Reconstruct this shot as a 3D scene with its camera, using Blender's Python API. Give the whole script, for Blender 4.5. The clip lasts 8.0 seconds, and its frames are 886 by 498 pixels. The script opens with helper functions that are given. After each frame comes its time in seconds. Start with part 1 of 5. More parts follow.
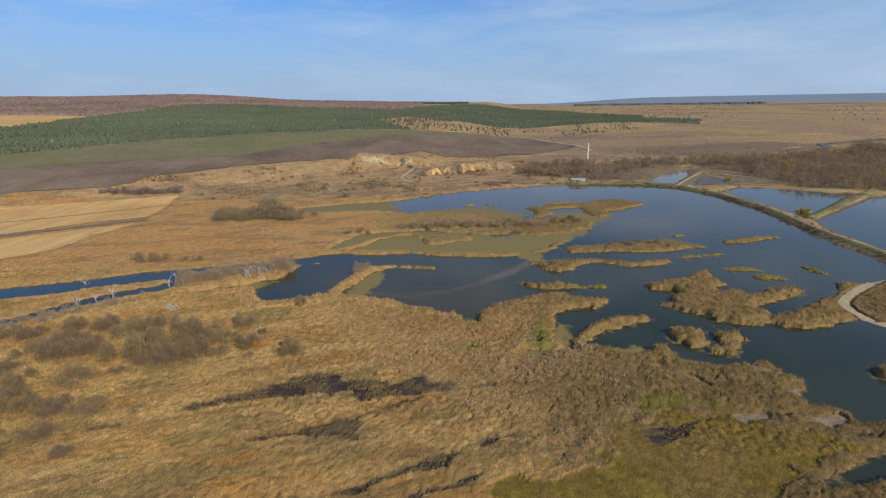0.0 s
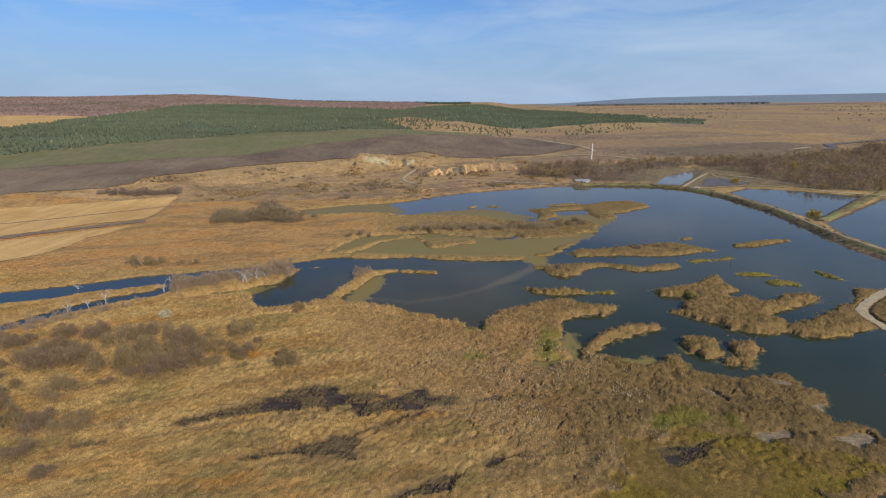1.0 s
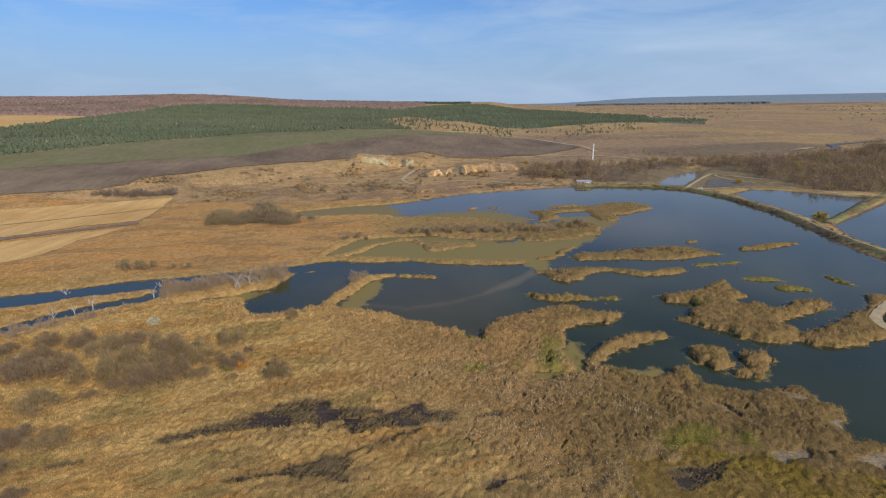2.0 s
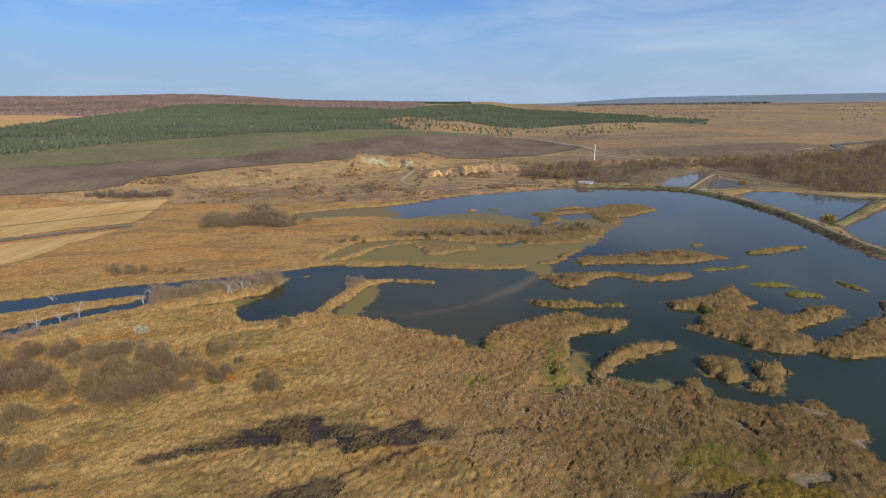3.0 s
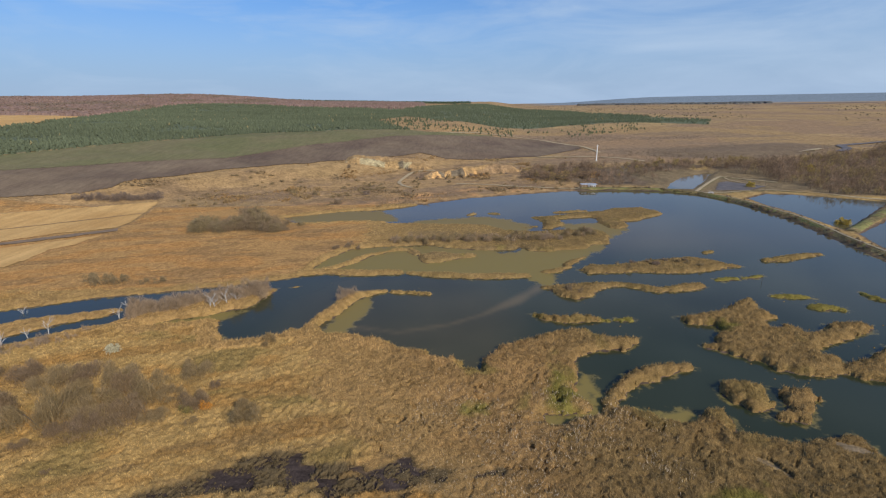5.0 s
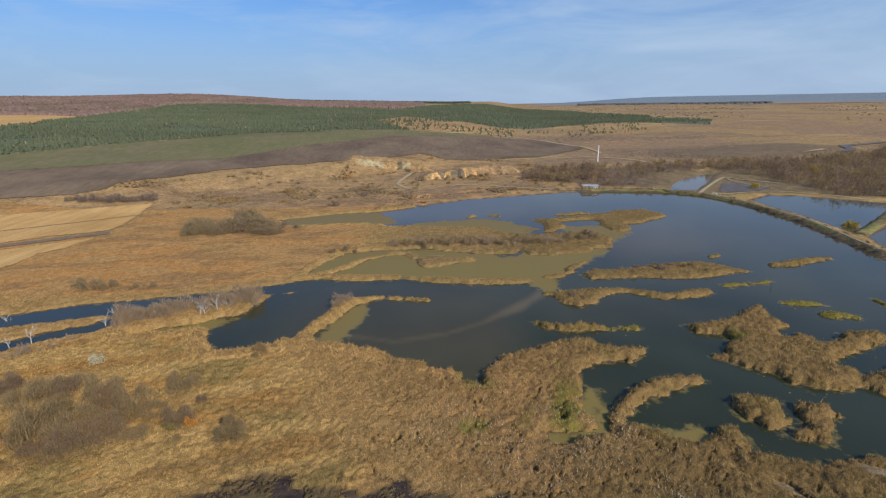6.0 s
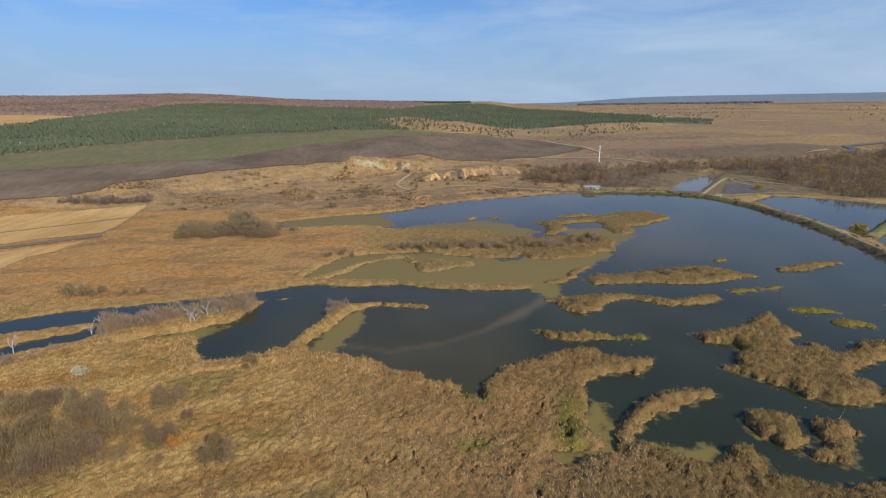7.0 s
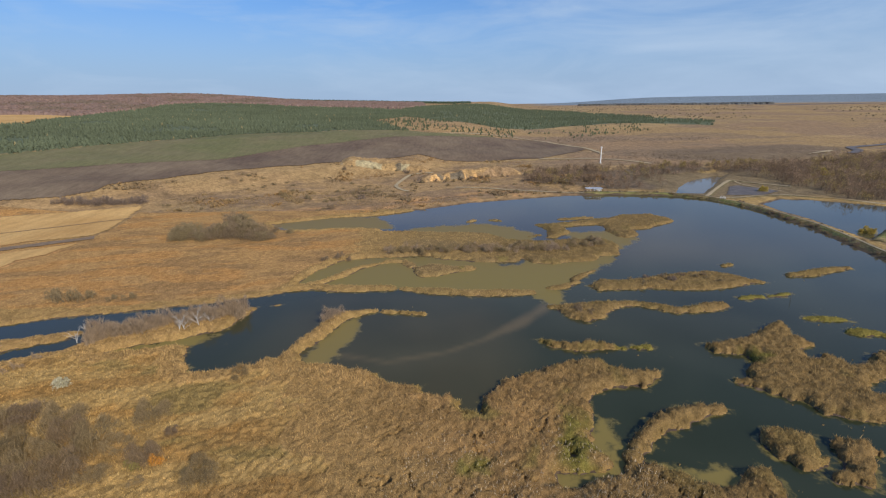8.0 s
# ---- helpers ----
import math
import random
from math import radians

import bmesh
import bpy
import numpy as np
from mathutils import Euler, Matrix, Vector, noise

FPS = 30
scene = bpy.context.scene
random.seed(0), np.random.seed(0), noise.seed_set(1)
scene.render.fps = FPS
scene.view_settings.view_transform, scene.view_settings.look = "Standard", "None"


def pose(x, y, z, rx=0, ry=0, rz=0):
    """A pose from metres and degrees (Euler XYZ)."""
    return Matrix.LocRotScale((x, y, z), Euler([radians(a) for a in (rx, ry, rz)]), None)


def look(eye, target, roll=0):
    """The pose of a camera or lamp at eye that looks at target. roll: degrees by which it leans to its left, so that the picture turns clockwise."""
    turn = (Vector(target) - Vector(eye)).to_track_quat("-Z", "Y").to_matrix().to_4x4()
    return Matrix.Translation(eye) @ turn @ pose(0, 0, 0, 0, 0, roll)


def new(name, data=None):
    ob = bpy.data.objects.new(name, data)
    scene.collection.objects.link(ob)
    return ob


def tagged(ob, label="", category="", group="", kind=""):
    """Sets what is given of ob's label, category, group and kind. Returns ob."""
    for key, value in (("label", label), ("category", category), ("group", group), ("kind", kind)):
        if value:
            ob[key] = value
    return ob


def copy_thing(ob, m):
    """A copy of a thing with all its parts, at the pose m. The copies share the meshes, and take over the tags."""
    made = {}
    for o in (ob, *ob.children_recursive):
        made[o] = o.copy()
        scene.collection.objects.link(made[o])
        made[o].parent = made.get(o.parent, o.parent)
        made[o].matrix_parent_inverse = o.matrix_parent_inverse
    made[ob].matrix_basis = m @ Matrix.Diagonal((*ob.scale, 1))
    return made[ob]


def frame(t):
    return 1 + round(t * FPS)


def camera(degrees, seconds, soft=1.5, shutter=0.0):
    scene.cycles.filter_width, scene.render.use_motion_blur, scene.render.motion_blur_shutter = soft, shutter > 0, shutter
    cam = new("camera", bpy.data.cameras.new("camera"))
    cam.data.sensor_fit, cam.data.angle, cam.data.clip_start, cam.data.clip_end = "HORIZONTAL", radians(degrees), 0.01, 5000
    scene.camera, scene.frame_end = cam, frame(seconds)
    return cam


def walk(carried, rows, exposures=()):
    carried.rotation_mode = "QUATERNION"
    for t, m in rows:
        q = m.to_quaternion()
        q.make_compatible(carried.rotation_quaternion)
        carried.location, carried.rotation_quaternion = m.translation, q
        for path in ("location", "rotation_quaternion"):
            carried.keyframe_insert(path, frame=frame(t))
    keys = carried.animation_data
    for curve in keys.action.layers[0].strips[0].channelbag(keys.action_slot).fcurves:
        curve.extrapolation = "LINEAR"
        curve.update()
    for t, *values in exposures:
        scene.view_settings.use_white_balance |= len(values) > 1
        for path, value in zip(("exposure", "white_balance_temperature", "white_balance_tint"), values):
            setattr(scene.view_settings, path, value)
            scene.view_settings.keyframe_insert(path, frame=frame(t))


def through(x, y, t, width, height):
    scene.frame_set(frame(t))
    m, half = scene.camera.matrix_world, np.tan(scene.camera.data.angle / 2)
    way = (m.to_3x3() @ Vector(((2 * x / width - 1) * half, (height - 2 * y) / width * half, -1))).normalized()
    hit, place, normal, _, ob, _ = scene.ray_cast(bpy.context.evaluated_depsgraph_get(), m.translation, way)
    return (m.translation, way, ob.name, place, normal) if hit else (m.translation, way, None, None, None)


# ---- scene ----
cam = camera(86.0, 8.0, 1.2)
PATH = [
    (0, (0.261, 0.365, 59.079), (0.255, 2.279, 58.497), -0.9),
    (0.5, (-0.013, 2.835, 59.006), (-0.026, 4.749, 58.424), -0.9),
    (1, (0.044, 5.474, 58.988), (0.03, 7.387, 58.407), -0.9),
    (1.5, (0.272, 7.971, 58.991), (0.258, 9.885, 58.409), -0.9),
    (3, (0.816, 15.941, 58.888), (0.801, 17.854, 58.306), -0.9),
    (3.5, (0.997, 18.468, 58.852), (0.983, 20.381, 58.27), -0.9),
    (4, (1.242, 21.216, 58.866), (1.228, 23.129, 58.283), -0.9),
    (4.5, (1.384, 23.703, 58.891), (1.37, 25.617, 58.308), -0.9),
    (6, (1.942, 31.549, 58.916), (1.928, 33.462, 58.333), -0.9),
    (6.5, (2.119, 34.002, 58.964), (2.105, 35.915, 58.381), -0.9),
    (7, (2.319, 36.623, 59.004), (2.305, 38.536, 58.42), -0.9),
    (7.5, (2.447, 39.049, 58.985), (2.433, 40.962, 58.402), -0.9),
    (8, (2.583, 41.687, 58.999), (2.569, 43.6, 58.416), -0.8),
]
walk(cam, [(t, look(eye, target, roll)) for t, eye, target, roll in PATH])

# ---- world, sun ----
SUN_AZ, SUN_EL = 140.0, 34.0   # degrees clockwise from +y, and above the horizon
world = bpy.data.worlds.new("sky")
scene.world = world
world.use_nodes = True
wn, wl = world.node_tree.nodes, world.node_tree.links
wn.clear()
w_out = wn.new("ShaderNodeOutputWorld")
w_bg = wn.new("ShaderNodeBackground")
w_sky = wn.new("ShaderNodeTexSky")
w_sky.sky_type, w_sky.sun_disc = "NISHITA", False
w_sky.sun_elevation, w_sky.sun_rotation = radians(SUN_EL), radians(SUN_AZ)
w_sky.altitude, w_sky.air_density, w_sky.dust_density, w_sky.ozone_density = 200, 1.0, 0.6, 3.0
w_sat = wn.new("ShaderNodeMix")
w_sat.data_type, w_sat.blend_type = "RGBA", "MULTIPLY"
w_sat.inputs["Factor"].default_value = 1.0
w_sat.inputs["B"].default_value = (0.45, 0.9, 1.42, 1)
w_tc = wn.new("ShaderNodeTexCoord")
w_sep = wn.new("ShaderNodeSeparateXYZ")
w_low = wn.new("ShaderNodeMapRange")          # thin haze towards the horizon
w_low.interpolation_type = "SMOOTHSTEP"
w_low.inputs["From Min"].default_value, w_low.inputs["From Max"].default_value = 0.0, 0.27
w_low.inputs["To Min"].default_value, w_low.inputs["To Max"].default_value = 0.95, 0.05
w_haze = wn.new("ShaderNodeMix")
w_haze.data_type = "RGBA"
w_haze.inputs["B"].default_value = (3.9, 5.25, 7.4, 1)
w_map = wn.new("ShaderNodeMapping")
w_map.inputs["Scale"].default_value = (1.9, 1.7, 9.0)
w_map.inputs["Rotation"].default_value = (0.0, 0.1, 0.5)
w_noise = wn.new("ShaderNodeTexNoise")
w_noise.inputs["Scale"].default_value = 1.9
w_noise.inputs["Detail"].default_value = 7
w_noise.inputs["Roughness"].default_value = 0.58
w_noise.inputs["Distortion"].default_value = 0.5
w_ramp = wn.new("ShaderNodeMapRange")
w_ramp.inputs["From Min"].default_value, w_ramp.inputs["From Max"].default_value = 0.42, 0.8
w_ramp.inputs["To Min"].default_value, w_ramp.inputs["To Max"].default_value = 0.0, 0.7
w_mix = wn.new("ShaderNodeMix")
w_mix.data_type = "RGBA"
w_mix.inputs["B"].default_value = (5.1, 6.6, 8.7, 1)
wl.new(w_tc.outputs["Generated"], w_sep.inputs["Vector"])
wl.new(w_sep.outputs["Z"], w_low.inputs["Value"])
wl.new(w_tc.outputs["Generated"], w_map.inputs["Vector"])
wl.new(w_map.outputs["Vector"], w_noise.inputs["Vector"])
w_side = wn.new("ShaderNodeMath")              # the veil thickens towards the east
w_side.operation = "MULTIPLY_ADD"
w_side.inputs[1].default_value = 0.18
wl.new(w_sep.outputs["X"], w_side.inputs[0])
wl.new(w_noise.outputs["Fac"], w_side.inputs[2])
wl.new(w_side.outputs["Value"], w_ramp.inputs["Value"])
wl.new(w_sky.outputs["Color"], w_sat.inputs["A"])
wl.new(w_sat.outputs["Result"], w_haze.inputs["A"])
wl.new(w_low.outputs["Result"], w_haze.inputs["Factor"])
wl.new(w_haze.outputs["Result"], w_mix.inputs["A"])
wl.new(w_ramp.outputs["Result"], w_mix.inputs["Factor"])
wl.new(w_mix.outputs["Result"], w_bg.inputs["Color"])
w_bg.inputs["Strength"].default_value = 0.09
wl.new(w_bg.outputs["Background"], w_out.inputs["Surface"])

sun = new("sun", bpy.data.lights.new("sun", "SUN"))
sun.data.energy, sun.data.angle, sun.data.color = 4.3, radians(0.6), (1.0, 0.885, 0.735)
sun_way = Vector((math.sin(radians(SUN_AZ)) * math.cos(radians(SUN_EL)), math.cos(radians(SUN_AZ)) * math.cos(radians(SUN_EL)), math.sin(radians(SUN_EL))))
sun.matrix_world = look(sun_way * 400, (0, 0, 0))
scene.view_settings.exposure = 0.0


# ---- number helpers ----
rng = np.random.default_rng(7)


def lattice(i, j, seed):
    n = (i.astype(np.int64) * 374761393 + j.astype(np.int64) * 668265263 + seed * 974711) & 0xFFFFFFFF
    n = ((n ^ (n >> 13)) * 1274126177) & 0xFFFFFFFF
    return ((n ^ (n >> 16)) & 0xFFFF) / 65535.0


def value(x, y, scale, seed=0):
    """Smooth random field, 0 to 1."""
    u, v = x / scale, y / scale
    i, j = np.floor(u), np.floor(v)
    fu, fv = u - i, v - j
    fu, fv = fu * fu * (3 - 2 * fu), fv * fv * (3 - 2 * fv)
    a, b = lattice(i, j, seed), lattice(i + 1, j, seed)
    c, d = lattice(i, j + 1, seed), lattice(i + 1, j + 1, seed)
    return (a * (1 - fu) + b * fu) * (1 - fv) + (c * (1 - fu) + d * fu) * fv


def fbm(x, y, scale, seed=0, octaves=3):
    total, amount, weight = 0.0, 0.0, 1.0
    for k in range(octaves):
        total = total + weight * value(x, y, scale / 2 ** k, seed + 17 * k)
        amount += weight
        weight *= 0.55
    return total / amount


def smooth(a, b, v):
    t = np.clip((v - a) / (b - a), 0, 1)
    return t * t * (3 - 2 * t)


def rise(x, y):
    """Height of the broad land form: valley floor, terrace to the north-west, slopes and ridges beyond."""
    d = np.hypot(x, y)
    az = np.degrees(np.arctan2(x, y))
    n = -0.61 * x + 0.79 * y
    west = np.interp(n, [-3000, 345, 385, 410, 470, 560, 760, 1100, 1500, 2300, 4900], [0, 0, 3, 9, 16, 28, 38, 46, 54, 70, 40])
    east = np.interp(y, [-3000, 400, 480, 650, 950, 1500, 2600, 4000, 4900], [0, 0, 3, 5, 20, 30, 36, 40, 40])
    w = smooth(-40, 140, x - 0.12 * (y - 450))
    h = west * (1 - w) + east * w
    far = smooth(1150, 2100, d) * (1 - smooth(2500, 3400, d))
    h = h + far * (34 * np.exp(-((az + 26) / 10) ** 2) + 30 * np.exp(-((az + 46) / 14) ** 2) + 5 * np.exp(-((az + 8) / 7) ** 2))
    h = h + smooth(3600, 4700, d) * (40 * smooth(11, 24, az) + 12)
    h = h * smooth(250, 420, y + 0.2 * np.abs(x))
    return h


def tussock(x, y, size, seed):
    """Nearest of many scattered centres: the way from it (x, y) and the distance, in cell sizes."""
    u, v = x / size, y / size
    i, j = np.floor(u), np.floor(v)
    best = np.full(x.shape, 9.0)
    bx, by = np.zeros(x.shape), np.zeros(x.shape)
    for di in (-1, 0, 1):
        for dj in (-1, 0, 1):
            cx, cy = i + di + lattice(i + di, j + dj, seed), j + dj + lattice(i + di, j + dj, seed + 5)
            d = np.hypot(u - cx, v - cy)
            m = d < best
            best, bx, by = np.where(m, d, best), np.where(m, u - cx, bx), np.where(m, v - cy, by)
    return bx, by, best


def polygon_sd(x, y, pts, reach=40.0):
    """Signed distance to a closed outline, negative inside; far points get reach."""
    p = np.array(pts, float)
    sd = np.full(x.shape, reach)
    near = (x > p[:, 0].min() - reach) & (x < p[:, 0].max() + reach) & (y > p[:, 1].min() - reach) & (y < p[:, 1].max() + reach)
    px, py = x[near], y[near]
    best, inside = np.full(px.shape, 1e9), np.zeros(px.shape, bool)
    for (ax, ay), (bx, by) in zip(p, np.roll(p, -1, 0)):
        ex, ey = bx - ax, by - ay
        t = np.clip(((px - ax) * ex + (py - ay) * ey) / (ex * ex + ey * ey + 1e-9), 0, 1)
        best = np.minimum(best, (px - ax - t * ex) ** 2 + (py - ay - t * ey) ** 2)
        cross = (ay > py) != (by > py)
        inside ^= cross & (px < ex * (py - ay) / (ey if ey else 1e-9) + ax)
    best = np.sqrt(best)
    sd[near] = np.minimum(np.where(inside, -best, best), reach)
    return sd


def stroke_sd(x, y, pts, reach=40.0):
    """Signed distance to a chain of (x, y, radius)."""
    p = np.array(pts, float)
    sd = np.full(x.shape, reach)
    near = (x > p[:, 0].min() - reach) & (x < p[:, 0].max() + reach) & (y > p[:, 1].min() - reach) & (y < p[:, 1].max() + reach)
    px, py = x[near], y[near]
    best = np.full(px.shape, reach)
    for (ax, ay, ar), (bx, by, br) in zip(p[:-1], p[1:]):
        ex, ey = bx - ax, by - ay
        t = np.clip(((px - ax) * ex + (py - ay) * ey) / (ex * ex + ey * ey + 1e-9), 0, 1)
        best = np.minimum(best, np.hypot(px - ax - t * ex, py - ay - t * ey) - (ar + t * (br - ar)))
    sd[near] = best
    return sd


def line(pts, r):
    return [(x, y, r) for x, y in pts]


# ---- the plan, in metres ----
LAKE_NORTH = [(-88, 282), (-61, 296), (-35, 301), (-9, 316), (17, 332), (44, 341), (85, 353), (124, 352), (160, 346), (171, 331),
              (175, 308), (176, 283), (176, 262), (172, 237), (169, 217), (166, 195), (165, 165), (150, 100), (104, 74)]
LAKE_SOUTH = [(79.5, 77.2), (78.6, 80.1), (76.8, 82), (73.3, 81.9), (73, 85.5), (73.3, 87.1), (76.4, 88.5), (78, 91), (76.6, 92.1), (75.9, 94.7), (75.9, 98.5), (73.1, 99.3),
              (68.8, 98.7), (65.3, 97.2), (61.3, 97.1), (58.3, 98.7), (54.2, 99.6), (55.7, 104.4), (54.9, 107.3), (50.7, 105.7), (48.1, 102.7), (42.9, 103.4), (38.5, 107),
              (33.1, 108.9), (31.2, 105.5), (27, 104.6), (22.1, 103.2), (19.1, 104.4), (20.6, 106.9), (25.5, 106.2), (29.8, 107.1), (30.3, 109.8), (27.7, 113.7), (29.1, 116.8), (31.2, 121.8)]
LAKE_POINT = [(31.1, 125.5), (32.8, 128), (37.6, 131.2), (45.8, 130.9), (46.8, 132.8), (50.1, 135.2), (51.7, 137.6), (48.3, 136.9), (43.3, 137), (39.9, 138.3), (38.3, 141.6), (34.5, 142.2),
              (30, 140.3), (24.3, 137.9), (18.7, 135.1), (14.2, 133.4), (13.1, 130.5), (9.8, 126.9), (8.9, 121.6), (4.7, 124.6), (3.4, 127.5), (-3.1, 128.6), (-3.9, 131.7), (-10.2, 132.9), (-15.3, 137.6), (-23, 140.2)]
LAKE_WEST = [(-34, 142), (-37.3, 144), (-41.3, 143.5), (-44.4, 141), (-48.9, 139), (-53.7, 138.1), (-57.1, 138), (-61.6, 144), (-63.8, 149), (-63.5, 153.2), (-60.6, 158.2), (-58.6, 162.3), (-56.4, 170.8), (-55.4, 174.9),
             (-58.6, 183.4), (-51.7, 187.5), (-50, 192), (-46, 209), (-40, 220), (-34, 226), (-28, 243), (-30.7, 268), (-51, 272), (-79, 268)]
POND_EAST = [(190, 319), (209, 332), (225, 328), (262, 302), (205, 255), (187, 241), (188, 253), (190, 280), (188, 302)]
POND_SOUTH_EAST = [(181, 215), (188, 234), (207, 247), (264, 289), (330, 308), (330, 150), (176, 150)]
POND_NORTH = [(157, 358), (170, 381), (193, 411), (222, 434), (236, 433), (216, 411), (196, 384), (173, 354)]
POND_BASIN = [(184, 347), (203, 376), (212, 383), (219, 372), (226, 356), (206, 343)]
POOL_NEAR = [(90, 74), (76.7, 69.2), (71.2, 67.1), (65.8, 65.1), (60.8, 63), (60.1, 61.2), (63.2, 60.8), (64.8, 61.5), (70.7, 62.8), (90, 66)]
CHANNELS = [
    [(-230, 116, 6), (-190, 134, 6.2), (-152, 149, 6.4), (-128.7, 156, 6.2), (-112, 163.6, 6.0), (-98.8, 166.8, 5.6), (-86, 171, 4.8), (-70, 175.6, 4.0), (-56, 181, 4)],
    [(-160, 95, 2), (-135, 118, 3), (-119.5, 137, 2.9), (-115.5, 141.6, 3.2), (-107.2, 147.8, 3.6), (-97, 153.2, 3.1), (-94.5, 158.5, 2.8), (-95, 163, 3)],
    [(-84, 148, 1.4), (-77, 150.5, 2.2), (-68, 153, 2.8), (-60, 157, 3.0)],
]
ISLAND_OUTLINES = [
    [(49.9, 191), (52.3, 186.3), (59.9, 187.1), (69.5, 187.8), (77.9, 186.1), (86.9, 185.8), (97.4, 188), (105, 191.3), (111.3, 191.7), (106.6, 194.3), (103.6, 199), (95.7, 202.9),
     (84.9, 201.4), (73.4, 197.7), (62.5, 194.7), (55.2, 196), (50.9, 191.3)],
    [(66.7, 148.9), (68.1, 145.8), (74.6, 144.5), (74.4, 140.5), (70.2, 135.5), (68.6, 130.8), (70.8, 127.8), (74.8, 125.2), (76.9, 121.1), (80.9, 119.2), (85.7, 118.6), (90, 120.5), (93.3, 124.7),
     (91.2, 127), (91.1, 129.7), (94.5, 132), (100.1, 134.4), (105, 136.6), (110.8, 139.1), (116.3, 141.4), (112.5, 143.5), (107.7, 144.5), (103.5, 143.1), (98.4, 138.2), (94.2, 138.6), (93.5, 143.4),
     (87.5, 141.3), (89.1, 145.9), (93.7, 148.9), (92.7, 150.9), (92.6, 155.6), (95.2, 161), (91.8, 160.7), (85.5, 155.9), (78.2, 151.8), (72.3, 149.9)],
    [(91.8, 122.5), (99, 124.9), (106.5, 128.6), (116.2, 134.7), (126.2, 140.8), (130, 148), (134, 148), (140.3, 147.8), (151, 150), (175, 152), (175, 112), (134, 112),
     (119.1, 116.8), (117, 121.1), (112.1, 120.9), (105.1, 117.9), (99.3, 116.4), (96.4, 116.5), (92.6, 117.6), (90, 120)],
    [(58.2, 112.8), (59.3, 110), (61, 109), (61.6, 106.6), (63.3, 106), (65.2, 108), (66.2, 110.3), (69, 114), (66.8, 114.8), (64.2, 116.3), (61.4, 116.4), (58.4, 114.2)],
    [(70, 112.1), (69.2, 109), (71, 108), (67.6, 106.2), (64.2, 105), (64.5, 103.6), (68.2, 103.4), (70, 102.4), (72.5, 104.2), (73.2, 106.3), (74.4, 108), (77.4, 110.2), (76.8, 111.2), (76, 113), (73.5, 114), (70.4, 113)],
    [(47.1, 275.6), (53.2, 275.5), (63, 278), (75.7, 282), (88.2, 286.5), (96, 293.1), (113.4, 295), (120, 284), (117.6, 277), (102.6, 267.5), (91.9, 263.3), (92.4, 255), (84.3, 248.5), (80.1, 252.6),
     (79.3, 262.8), (80.4, 275.1), (61.6, 270.3), (59.8, 259.5), (54, 249.9), (47.7, 250.2), (52, 262)],
    [(-46.1, 209), (-40, 220.1), (-29.5, 224.2), (-18.2, 226), (-4.3, 224.5), (4.8, 220), (17.9, 216), (29.9, 215.6), (32.8, 220.4), (35.2, 214.6), (43.5, 213), (50.4, 214.8), (59.8, 217.2), (64, 223.6),
     (70.8, 225), (74.1, 232.3), (75.6, 241.6), (71.7, 249.1), (56.1, 247.9), (45.3, 244.7), (30.7, 248.1), (21.4, 258.2), (5.5, 262), (-11.1, 264), (-30.7, 265), (-51.1, 270)],
    [(-10.3, 205.3), (-6.6, 200.6), (-1.6, 201.6), (4.6, 205), (10.9, 207.4), (14.8, 209.4), (13.2, 212.2), (4.7, 211.6), (-3.9, 213.2), (-10.2, 210.8)],
    [(31.5, 174.2), (35.3, 172), (38.1, 166.5), (42.1, 163.4), (47, 166.2), (52.2, 172), (59, 174.2), (64.5, 171.3), (69.6, 168), (78.3, 168.9), (84.3, 170.8), (86.6, 172.8), (86.3, 175.3), (78.7, 174), (70.7, 171.8),
     (65.9, 175.6), (59.5, 177), (53.5, 177), (47.2, 176.5), (39.9, 175), (34.4, 174.8)],
    [(96.2, 95.4), (95.1, 92.4), (96, 90.8), (104, 91), (104, 96), (97.6, 95.9)],
]
